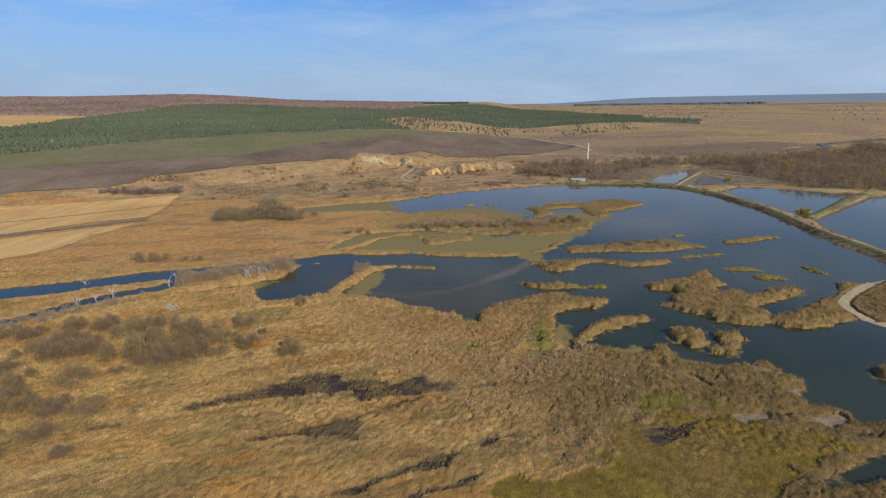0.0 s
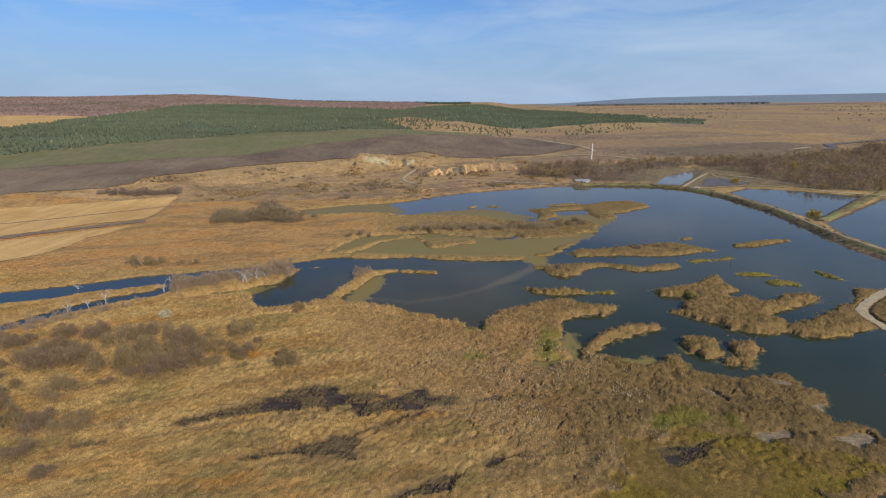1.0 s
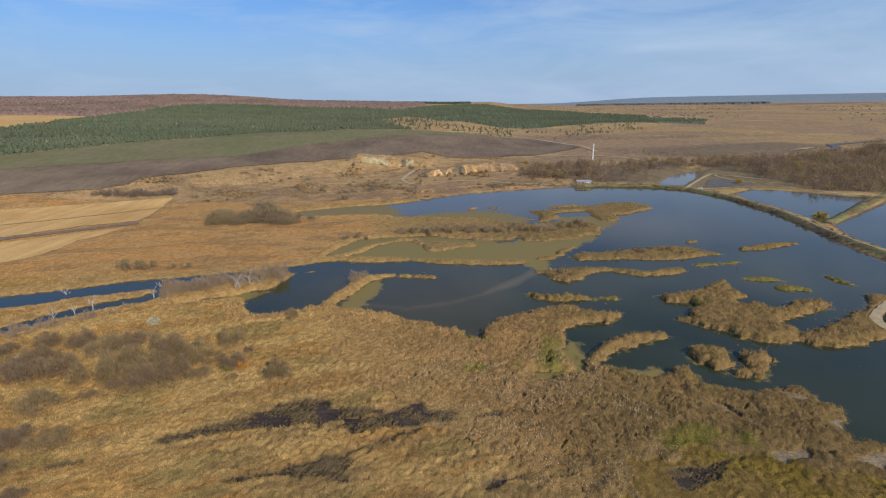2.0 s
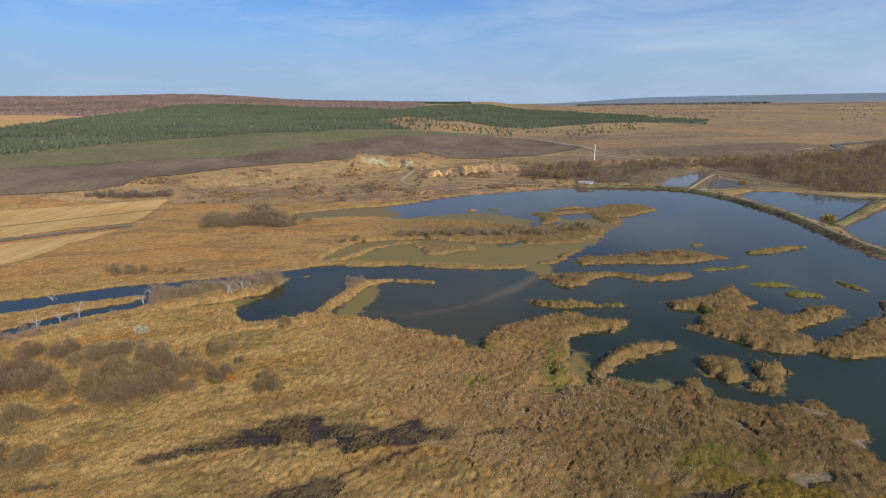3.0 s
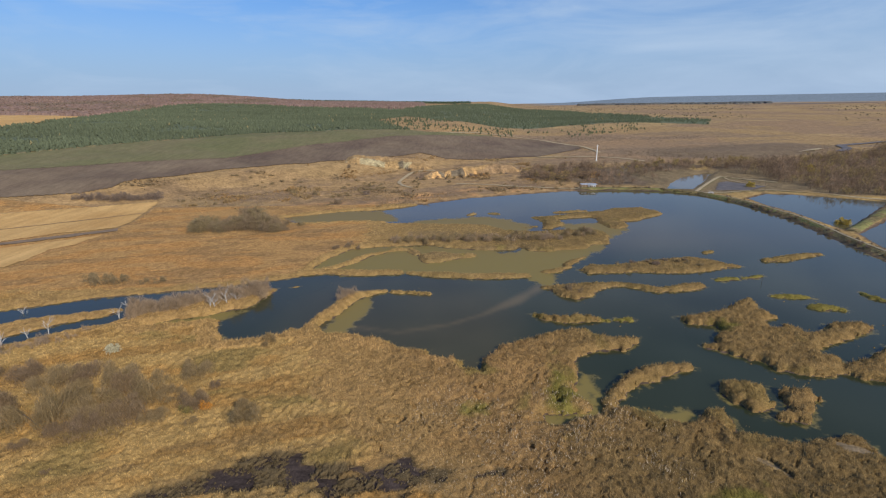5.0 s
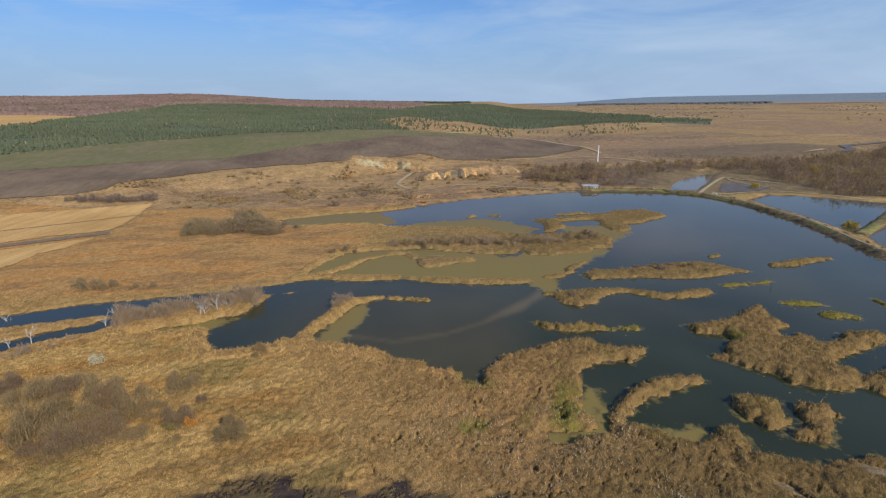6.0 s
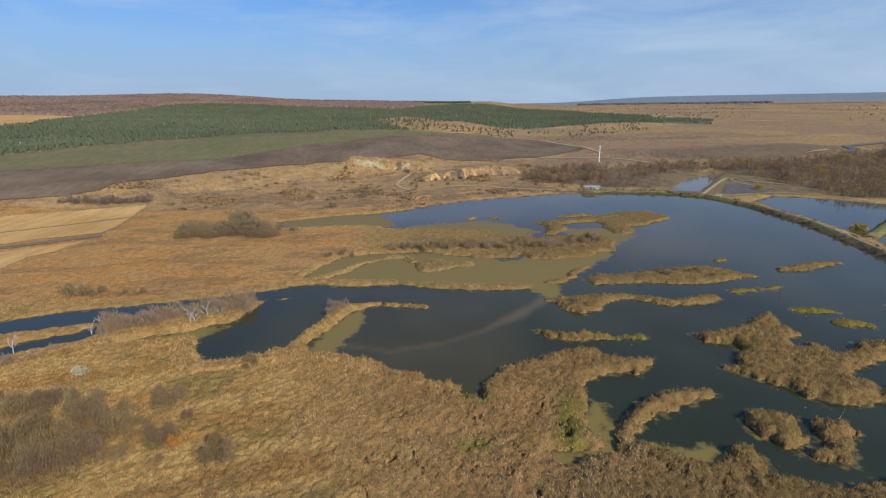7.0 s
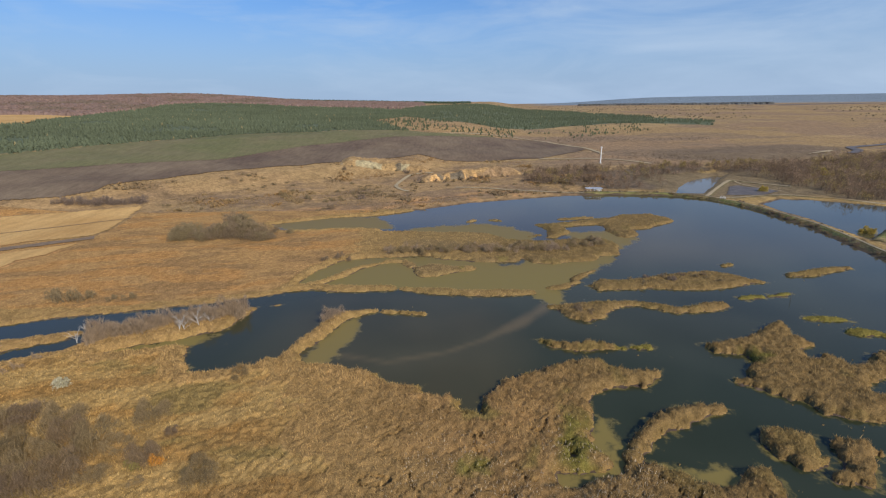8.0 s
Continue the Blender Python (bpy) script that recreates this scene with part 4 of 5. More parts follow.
    gold = blend(gold, (0.38, 0.265, 0.12), 0.7 * smooth(0.58, 0.7, fbm(su * 0.15, sv, 2.2, 88)) * smooth(110, 95, y))
    gold = blend(gold, (0.63, 0.4, 0.17), russet * 0.95)
    gold = blend(gold, (0.68, 0.36, 0.12), russet * 0.5 * smooth(0.48, 0.6, fbm(0.35 * x + 0.1 * y, y - 0.2 * x, 9, 84)))
    gold = blend(gold, (0.46, 0.3, 0.14), russet * 0.8 * smooth(0.52, 0.64, fbm(0.4 * x, y - 0.1 * x, 6, 90)))
    c = np.where((kind == 2)[:, None], gold, c)
    olive = blend(np.tile(np.array((0.305, 0.225, 0.054)), (len(x), 1)), (0.365, 0.28, 0.06), smooth(0.45, 0.65, fbm(x, y, 4, 89)))
    olive = blend(olive, (0.34, 0.235, 0.085), 0.8 * smooth(0.45, 0.62, fbm(x, y, 9, 91)))
    c = np.where((kind == 3)[:, None], olive, c)
    c = c * (np.where(kind == 1, 0.85 - 0.15 * smooth(10, 40, x) - 0.05 * smooth(105, 80, y), np.where(kind == 2, 0.89, 0.93)) * (0.8 + 0.4 * cell))[:, None]
    fluff = smooth(0.5, 0.64, fbm(x, y, 14, 93)) * smooth(-26, -14, x) * smooth(45, 38, x) * smooth(122, 108, y)
    plume = 0.2 * fluff * (kind == 1)
    bare = (mud < 0) & (fbm(0.5 * x + 0.1 * y, y, 2.4, 95) + 0.2 * rng.uniform(-1, 1, x.shape) < 0.52)
    c = blend(c, (0.2, 0.155, 0.085), smooth(0.8, -0.5, mud))
    height = height * (1 - 0.4 * smooth(0.5, -0.5, mud))
    gap = (kind == 1) & (np.abs(fbm(x, y, 8, 94, 2) - 0.5) < 0.006) & (w > 3) & (x > -14) & (y < 120)
    kind = np.where(bare | gap | (flat < 0), 0, kind)
    for pts in BANKS:
        kind = np.where((stroke_sd(x, y, line(pts, 5.5)) < 0) & (y > 160), 0, kind)
    kind = np.where(stroke_sd(x, y, line(SPIT, 1.8)) < 0, 0, kind)
    kind = np.where((x > 158) & (y > 160), 0, kind)
    straw = np.minimum(polygon_sd(x, y, STRAW_UPPER), polygon_sd(x, y, STRAW_LOWER))
    kind = np.where(straw < 0.3, 0, kind)
    height = height * (0.2 + 0.8 * smooth(0, 9, straw))
    return w, z, kind, height, c, 0.6 * ox, 0.6 * oy, np.maximum(bun, smooth(150, 200, y)), plume


SPIT = [(168, 155), (149.9, 151.5), (136.0, 143.7), (126.2, 137.3), (119.2, 131.4), (116.6, 125.0), (117.3, 119.8), (119.1, 116.9), (140, 114), (165, 108)]
BANDS = [(44, 105, 0.34, 0.31, 3, 0.042), (105, 165, 0.44, 0.42, 3, 0.056), (165, 240, 0.66, 0.62, 3, 0.085), (240, 312, 1.1, 1.05, 3, 0.15)]


def canopy(y0, y1, cell, slope=0.98, margin=24.0):
    """The closed top of whatever grows between y0 and y1: for each sort and stand the vertices, triangles and colours."""
    xs = np.arange(-slope * y1 - margin, slope * y1 + margin, cell)
    ys = np.arange(y0, y1 + cell, cell)
    gx, gy = np.meshgrid(xs, ys)
    shape = gx.shape
    keep = (np.abs(gx) < slope * gy + margin).ravel()
    gx = (gx + rng.uniform(-0.3, 0.3, shape) * cell).ravel()
    gy = gy + rng.uniform(-0.3, 0.3, shape) * cell * ((np.arange(shape[0]) > 0) & (np.arange(shape[0]) < shape[0] - 1))[:, None]
    gy = gy.ravel()
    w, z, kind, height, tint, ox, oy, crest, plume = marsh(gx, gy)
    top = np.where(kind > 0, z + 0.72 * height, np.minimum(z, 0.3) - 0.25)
    # Colour darkened so the gaps between the loose stalks read as shaded.
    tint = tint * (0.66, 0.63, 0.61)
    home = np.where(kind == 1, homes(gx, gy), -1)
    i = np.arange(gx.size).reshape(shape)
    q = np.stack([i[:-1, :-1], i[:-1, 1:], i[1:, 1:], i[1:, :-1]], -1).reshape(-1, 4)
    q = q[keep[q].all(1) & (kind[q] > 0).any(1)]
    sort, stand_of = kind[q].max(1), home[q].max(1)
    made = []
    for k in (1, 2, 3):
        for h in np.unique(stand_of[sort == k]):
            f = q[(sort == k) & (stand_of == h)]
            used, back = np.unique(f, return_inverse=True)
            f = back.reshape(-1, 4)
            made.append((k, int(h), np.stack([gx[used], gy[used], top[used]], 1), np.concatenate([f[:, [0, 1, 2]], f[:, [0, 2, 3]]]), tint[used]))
    return made


def spikes(x, y, z, height, width, count, tint, ox, oy, plume, soft):
    """Loose stalk ends and leaves that stand out of a canopy; arrays."""
    m = len(x) * count
    X, Y, Z, H = (np.repeat(a, count) for a in (x, y, z, height))
    X, Y = X + rng.normal(0, 0.16, m), Y + rng.normal(0, 0.16, m)
    foot = np.stack([X, Y, Z + H * rng.uniform(0.42, 0.7, m)], 1)
    way = np.stack([np.repeat(ox, count) * 1.0, np.repeat(oy, count) * 1.0, np.full(m, 1.0)], 1) + rng.normal(0, soft, (m, 3))
    way /= np.linalg.norm(way, axis=1)[:, None]
    side = np.cross(way, rng.normal(0, 1, (m, 3)))
    side *= (width * rng.uniform(0.6, 1.4, m) / np.linalg.norm(side, axis=1))[:, None]
    tip = foot + way * (0.14 + 0.36 * H * rng.uniform(0.5, 1.25, m))[:, None]
    c = np.repeat(tint, count, 0) * rng.uniform(0.85, 1.15, (m, 1))
    pale = rng.uniform(0, 1, m) < np.repeat(plume, count)
    c[pale] = (0.5, 0.42, 0.3)
    side[pale] *= 1.5
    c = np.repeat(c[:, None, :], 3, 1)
    # Tips tinted lighter than the foot, to stand out from the canopy.
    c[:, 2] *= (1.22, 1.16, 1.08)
    return np.stack([foot - side, foot + side, tip], 1).reshape(-1, 3), np.arange(m * 3).reshape(-1, 3), c.reshape(-1, 3)


def homes(x, y):
    home = np.full(x.shape, -1)
    for k, pts in enumerate(ISLAND_OUTLINES + ISLAND_CHAINS):
        sd = polygon_sd(x, y, pts) if k < len(ISLAND_OUTLINES) else stroke_sd(x, y, pts)
        home = np.where((sd < 1.4) & (home < 0), k, home)
    return home


grown, tops = {}, {}
for y0, y1, cell, step, count, width in BANDS:
    for sort, home, v, f, c in canopy(y0, y1, cell):
        tops.setdefault((sort, home), []).append((v, f, c))
    x, y = scatter(y0, y1, step)
    w, z, kind, height, tint, ox, oy, crest, plume = marsh(x, y)
    kind = np.where((kind < 3) & (crest < rng.uniform(0.0, 0.55, x.shape)), 0, kind)
    home = np.where(kind == 1, homes(x, y), -1)
    for sort in (1, 2, 3):
        for k in np.unique(home[kind == sort]):
            m = (kind == sort) & (home == k)
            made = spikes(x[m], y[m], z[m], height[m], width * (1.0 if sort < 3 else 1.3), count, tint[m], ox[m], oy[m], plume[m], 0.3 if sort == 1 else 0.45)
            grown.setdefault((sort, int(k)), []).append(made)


def joined(pieces):
    vs, fs, cs, base = [], [], [], 0
    for v, f, c in pieces:
        vs.append(v), fs.append(f + base), cs.append(c)
        base += len(v)
    return np.concatenate(vs), np.concatenate(fs), np.concatenate(cs)


STANDS = {1: ("reed_bed", "dense tan dry reeds standing along the lake shore", "reeds", M_REED, M_CANOPY),
          2: ("meadow_grass", "golden and russet dry meadow grass on flat ground", "grass", M_GRASS, M_TURF),
          3: ("sedge_patch", "low olive green sedge tussocks in the wet marsh", "sedge", M_SEDGE, M_TURF)}
for (sort, home), pieces in tops.items():
    name, label, category, stalk, closed = STANDS[sort]
    v1, f1, c1 = joined(grown[sort, home]) if (sort, home) in grown else (np.zeros((0, 3)), np.zeros((0, 3), int), np.zeros((0, 3)))
    v2, f2, c2 = joined(pieces)
    group = ""
    if home >= 0:
        name, label, group = "reed_island", "island of dry tan reeds rising from the lake", "reed islands in the lake"
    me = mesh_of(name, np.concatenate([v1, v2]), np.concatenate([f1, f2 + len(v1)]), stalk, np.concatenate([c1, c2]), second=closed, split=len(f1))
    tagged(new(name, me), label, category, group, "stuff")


# ---- bushes and trees ----
def crown_of(radius, height, count, length, width, tint, flare=0.7, low=0.0, wild=0.42):
    """Bare twigs of a rounded crown: thin slivers that point up and outward. Returns arrays."""
    lobes = 7
    la, lq = rng.uniform(0, 6.28, lobes), rng.uniform(0.15, 0.72, lobes)
    lr, lh = rng.uniform(0.3, 0.55, lobes), rng.uniform(0.55, 1.0, lobes)
    k = rng.integers(0, lobes, count)
    a, u = rng.uniform(0, 2 * np.pi, count), rng.uniform(0, 1, count) ** 0.6
    e = rng.uniform(0, 1, count) ** 0.75
    rr = radius * lr[k] * u * np.sqrt(np.clip(1 - (e * 0.96) ** 2, 0.03, 1)) * (1.25 - 0.35 * e)
    bx, by = radius * lq[k] * np.cos(la[k]) + rr * np.cos(a), radius * lq[k] * np.sin(la[k]) + rr * np.sin(a)
    base = np.stack([bx, by, low + e * (height * lh[k] - low)], 1)
    a, q = np.arctan2(by, bx), np.hypot(bx, by) / radius
    way = np.stack([flare * q * np.cos(a), flare * q * np.sin(a), np.ones(count)], 1) + rng.normal(0, wild, (count, 3))
    way /= np.linalg.norm(way, axis=1)[:, None]
    L = length * rng.uniform(0.5, 1.3, count)
    side = np.cross(way, rng.normal(0, 1, (count, 3)))
    side /= np.linalg.norm(side, axis=1)[:, None]
    W = width * rng.uniform(0.6, 1.4, count)
    start = base - way * (L * 0.5)[:, None]
    start[:, 2] = np.maximum(start[:, 2], 0.02)
    v = np.stack([start - side * W[:, None], start + side * W[:, None], base + way * (L * 0.5)[:, None]], 1)
    c = np.repeat((np.array(tint) * rng.uniform(0.75, 1.25, (count, 1)))[:, None, :], 3, 1)
    return v.reshape(-1, 3), np.arange(count * 3).reshape(-1, 3), c.reshape(-1, 3)


def make_bush(name, radius, height, count, tint, label, width=0.05, group="", length=None, stems=3):
    ob = tagged(new(name), label, "bush", group)
    for k in range(stems):
        bm = bmesh.new()
        a = k * 2 * math.pi / stems + random.uniform(-0.4, 0.4)
        r = radius * random.uniform(0.15, 0.5)
        rod(bm, (0.15 * radius * math.cos(a), 0.15 * radius * math.sin(a), -0.2), (r * math.cos(a), r * math.sin(a), height * random.uniform(0.4, 0.6)), 0.06, 0.025, 5)
        part("stem", bm, M_BARK, ob)
    v, f, c = crown_of(radius, height, count, length or height * 0.26, width, tint, 0.45)
    part_mesh("crown", mesh_of("crown", v, f, M_TWIG, c), ob)
    return ob


def top_at(x, y):
    return float(land_height(np.array([float(x)]), np.array([float(y)]))[0])


def place(src, x, y, size, tall=None):
    m = pose(x, y, top_at(x, y) - 0.05, 0, 0, random.uniform(0, 360)) @ Matrix.Diagonal((size, size, tall or size, 1))
    return copy_thing(src, m)


WILLOW = "bare grey-brown willow bush in the dry marsh grass"
willows = [make_bush("willow_bush", 3.4, 3.3, 4200, tint, WILLOW, 0.018, "bare willow bushes", 0.7)
           for tint in ((0.275, 0.196, 0.114), (0.295, 0.217, 0.112), (0.265, 0.19, 0.118), (0.315, 0.232, 0.122))]
BUSHES = [(-60.3, 104, 1.5), (-63, 112, 1.7), (-66.5, 102, 1.4), (-85, 117, 1.6), (-90, 107, 1.6), (-77, 105, 1.8), (-96, 105, 1.5), (-67, 106, 1.6), (-50.5, 108.7, 1.2), (-37.5, 105, 1.1),
          (-72, 101, 0.9), (-83, 93, 1.1), (-75.7, 97, 0.7), (-85, 83, 1.2), (-78.6, 82, 1.2), (-72, 83, 1.1), (-76, 74.5, 1.1), (-95, 93, 1.3), (-68, 70, 0.7), (-55, 121, 1.2),
          (-92, 88, 1.2), (-118, 117, 1.5), (-111, 115, 1.5), (-55.5, 105, 0.8), (-62, 82.5, 0.5), (-44.5, 135.5, 0.9), (-93, 120, 1.5), (-71, 119, 1.6)]
BUSHES_MORE = [(-66, 115, 1.4), (-75, 112, 1.3), (-80, 120, 1.3), (-57, 112, 0.9), (-98, 113, 1.3), (-104, 107, 1.2), (-102, 98, 1.1), (-90, 82, 1.0), (-96, 86, 1.1), (-70, 76, 0.4), (-49, 116, 0.5),
               (-48, 104, 0.5), (-103, 120, 1.2), (-71, 106, 1.2), (-66, 91, 0.4), (-80, 69, 0.8), (-85, 73, 0.9)]
shrubs = [make_bush("bare_shrub", 3.3, 3.4, 620, tint, "bare brown shrub on rough ground", 0.055, "bare shrubs")
          for tint in ((0.26, 0.195, 0.125), (0.29, 0.22, 0.12), (0.25, 0.19, 0.145), (0.31, 0.235, 0.125))]
for k, ob in enumerate(shrubs):
    x, y = ((-66, 318), (-88, 350), (-52, 346), (-108, 360))[k]
    ob.matrix_basis = pose(x, y, top_at(x, y) - 0.05, 0, 0, 50 * k)
used = 0
for x, y, size in BUSHES + BUSHES_MORE:
    size *= 1.1
    src = willows[used % 4]
    if used < 4:
        src.matrix_basis = pose(x, y, top_at(x, y) - 0.05, 0, 0, 40 * used)
        src.scale = (size, size, size)
    else:
        m = pose(x, y, top_at(x, y) - 0.05, 0, 0, random.uniform(0, 360))
        k = size * random.uniform(0.85, 1.15) / src.scale[0]
        copy_thing(src, m @ Matrix.Diagonal((k, k, k * random.uniform(0.85, 1.1), 1)))
    used += 1


silver = make_bush("silver_willow", 2.4, 2.4, 900, (0.52, 0.48, 0.33), "pale silvery leafy bush in the dry marsh", 0.12, length=0.5)
silver.matrix_basis = pose(-82.5, 132, top_at(-82.5, 132) + 0.2)
place(silver, -90.5, 89.5, 0.8)
place(silver, -104, 113, 0.7)["label"] = "pale pinkish seeding bush among grey willows"
orange = make_bush("autumn_bush", 1.9, 2.2, 900, (0.6, 0.29, 0.06), "small bright orange autumn bush beside the willows", 0.1, length=0.5)
orange.matrix_basis = pose(-47.6, 108.6, top_at(-47.6, 108.6))
olive_bush = make_bush("olive_bush", 1.9, 2.0, 700, (0.25, 0.21, 0.07), "olive green leafing bush beside the orange one", 0.07)
olive_bush.matrix_basis = pose(-51, 107, top_at(-51, 107))

# grey brush on the strip between channel and pond
brush = make_bush("grey_brush", 2.2, 3.6, 560, (0.39, 0.29, 0.19), "thin pale grey bare brush on the channel bank", 0.024, "grey brush along the channel", 1.3)
brush.matrix_basis = pose(-91, 155, top_at(-91, 155))
for k in range(100):
    u = random.uniform(0, 1)
    if k < 68:
        x, y = -91 + 33 * u, 155 + 16 * u + random.uniform(-3.2, 2.2)
    else:
        x, y = -126 + 30 * u, 123 + 24 * u + random.uniform(-7, 0)
    place(brush, x, y, random.uniform(0.9, 1.7) if k < 68 else random.uniform(0.5, 1.0))
for x, y, size in ((-33, 169, 0.9), (-31, 168, 1.1), (-30, 165, 1.0), (-29, 167.5, 0.9), (-28, 169, 0.8), (-31.5, 163.5, 0.8), (-32, 166, 1.0), (-123, 182, 1.3), (-118, 181, 1.4), (-113, 182, 1.1), (-99, 182, 0.8), (-104, 181, 0.7)):
    place(brush if x > -50 else shrubs[1], x, y, size)

# bare shrubs among the reeds of the wooded spit in the lake
for k in range(84):
    x = random.uniform(-24, 70)
    y = 229 + 0.02 * x + random.uniform(-3, 5) + (6 if x > 55 else 0)
    place(shrubs[k % 4] if k % 2 else brush, x, y, random.uniform(0.7, 1.1))
for k in range(16):
    place(shrubs[k % 4], random.uniform(60, 94), random.uniform(189, 198), random.uniform(0.4, 0.65))
for x, y, size in ((41, 169, 0.8), (44, 167, 0.6), (-40, 222, 0.9), (-45, 219, 0.7), (-36, 221, 0.6)):
    place(shrubs[0], x, y, size)

# thicket above the lake's western end
thickets = [make_bush("thicket_tree", 7.5, 8.0, 2600, tint, "bare grey-brown thicket tree above the lake's end", 0.06, "thicket trees", 1.2)
            for tint in ((0.285, 0.215, 0.135), (0.3, 0.235, 0.13))]
thickets[0].matrix_basis = pose(-103, 256, top_at(-103, 256))
thickets[1].matrix_basis = pose(-119, 253, top_at(-119, 253))
for k in range(36):
    u = random.uniform(0, 1)
    place(thickets[k % 2], -126 + 54 * u, 250 + random.uniform(0, 16), (0.42 + 0.95 * math.exp(-((u - 0.55) / 0.22) ** 2) + 0.35 * math.exp(-((u - 0.1) / 0.12) ** 2)) * random.uniform(0.7, 1.1))
for k in range(20):
    u = k / 19
    place(shrubs[2], -232 + 46 * u + random.uniform(-2, 2), 322 + 12 * u + random.uniform(-2, 3), random.uniform(0.9, 1.5))

# scrub scattered on the slope between lake and terrace
for k in range(170):
    x, y = random.uniform(-170, 120), random.uniform(305, 405)
    if value(np.array([x]), np.array([y]), 30, 97)[0] < 0.46 or water_sd(np.array([x]), np.array([y]))[0] < 5:
        continue
    k2 = random.uniform(0.4, 1.0)
    place(shrubs[(1, 3)[k % 2]], x, y, k2, 0.6 * k2)


# ---- woods as stands of many trees ----
def stand(x, y, z, height, radius, twigs, width, tint):
    """Bare trees: a tapering trunk and a crown of slivers each; arrays."""
    pieces = []
    for k in range(len(x)):
        v, f, c = crown_of(radius[k], height[k] * 0.92, twigs, height[k] * 0.13, width, tint[k], 1.1, height[k] * 0.1, 0.8)
        t = np.array([[-0.14, -0.1, -0.5], [0.14, -0.1, -0.5], [0, 0.16, -0.5], [0, 0, height[k] * 0.75]])
        v = np.concatenate([v, t])
        n = len(v) - 4
        f = np.concatenate([f, np.array([[0, 1, 3], [1, 2, 3], [2, 0, 3]]) + n])
        c = np.concatenate([c, np.tile(np.array((0.12, 0.1, 0.08)), (4, 1))])
        pieces.append((v + (x[k], y[k], z[k]), f, c))
    return joined(pieces)


def inside_points(outline, step, extra=0.0):
    p = np.array(outline, float)
    x, y = np.meshgrid(np.arange(p[:, 0].min(), p[:, 0].max(), step), np.arange(p[:, 1].min(), p[:, 1].max(), step))
    x = (x + rng.uniform(-0.45, 0.45, x.shape) * step).ravel()
    y = (y + rng.uniform(-0.45, 0.45, y.shape) * step).ravel()
    ok = polygon_sd(x, y, outline) + 8 * (fbm(x, y, 30, 99) - 0.5) < extra
    return x[ok], y[ok]


for outline, step, tall, label in ((WOOD_EAST, 5.2, 10.2, "bare brown riverside wood behind the ponds"), (WOOD_NORTH, 4.2, 6.0, "bare brown scrub wood behind the lake's far shore")):
    x, y = inside_points(outline, step)
    n = len(x)
    w = water_sd(x, y)
    ok = (w > 3) & (x < 0.95 * y + 30) & (fbm(x, y, 24, 131) + 0.15 * rng.uniform(-1, 1, n) > 0.3)
    x, y = x[ok], y[ok]
    n = len(x)
    tint = np.tile(np.array((0.265, 0.185, 0.12)), (n, 1)) * rng.uniform(0.6, 1.45, (n, 1))
    gold = rng.uniform(0, 1, n) < 0.08 + 0.3 * smooth(0.5, 0.65, fbm(x, y, 40, 135))
    tint[gold] = (0.34, 0.255, 0.105)
    height = tall * rng.uniform(0.6, 1.2, n) * (0.3 + 1.4 * fbm(x, y, 26, 101))
    if tall < 7:
        ok = rng.uniform(0, 1, n) < 0.35 + 0.65 * smooth(0.45, 0.6, fbm(x, y, 18, 137))
        x, y, height, tint, n = x[ok], y[ok], height[ok], tint[ok], int(ok.sum())
    v, f, c = stand(x, y, land_height(x, y), height, height * 0.55, 190, 0.105, tint)
    tagged(new("bare_wood", mesh_of("bare_wood", v, f, M_TWIG, c)), label, "wood", kind="stuff")


def conifers(x, y, z, height, tint):
    """Young pines: three stacked ragged whorls each."""
    n = len(x)
    vs, cs = [], []
    sides = 4
    for k, (lo, hi, r) in enumerate(((0.05, 0.6, 0.46), (0.3, 0.85, 0.38), (0.55, 1.0, 0.24))):
        a = rng.uniform(0, 6.28, n)
        for j in range(sides):
            a0, a1 = a + j * 2 * np.pi / sides, a + (j + 1) * 2 * np.pi / sides
            r0, r1 = (height * r * rng.uniform(0.75, 1.25, n) for _ in range(2))
            tri = np.stack([np.stack([x + r0 * np.cos(a0), y + r0 * np.sin(a0), z + height * (lo + rng.uniform(-0.06, 0.06, n))], 1),
                            np.stack([x + r1 * np.cos(a1), y + r1 * np.sin(a1), z + height * (lo + rng.uniform(-0.06, 0.06, n))], 1),
                            np.stack([x, y, z + height * hi], 1)], 1)
            vs.append(tri)
            cs.append(np.repeat(tint[:, None, :], 3, 1))
    v, c = np.concatenate(vs).reshape(-1, 3), np.concatenate(cs).reshape(-1, 3)
    return v, np.arange(len(v)).reshape(-1, 3), c


for outline, step, label in ((PINES_WEST, 4.7, "dark green young pine plantation on the far slope"), (PINES_EAST, 6.6, "thinning belt of dark green pines on the plain")):
    x, y = inside_points(outline, step, 3.0)
    d = np.hypot(x, y)
    open_ground = fbm(x, y, 70, 103) + 0.06 * rng.normal(0, 1, len(x))
    ok = (rng.uniform(0, 1, len(x)) < np.clip(900 / d, 0.25, 1)) & (open_ground < 0.66) & (np.abs(x) < 0.98 * y + 60)
    x, y, d = x[ok], y[ok], d[ok]
    n = len(x)
    height = rng.uniform(2.6, 4.4, n) * (0.75 + 0.5 * fbm(x, y, 50, 105)) * (1 + 0.25 * smooth(900, 1500, d))
    # Green lightened and greyed to stand in for distance haze.
    tint = np.tile(np.array((0.135, 0.16, 0.095)), (n, 1)) * rng.uniform(0.9, 1.1, (n, 1)) * (0.8 + 0.4 * fbm(x + 0.5 * y, y * 3, 120, 115))[:, None]
    pale = rng.uniform(0, 1, n) < 0.002 + 0.05 * smooth(0.64, 0.7, fbm(x, y, 45, 107))
    tint[pale] = (0.3, 0.26, 0.13)
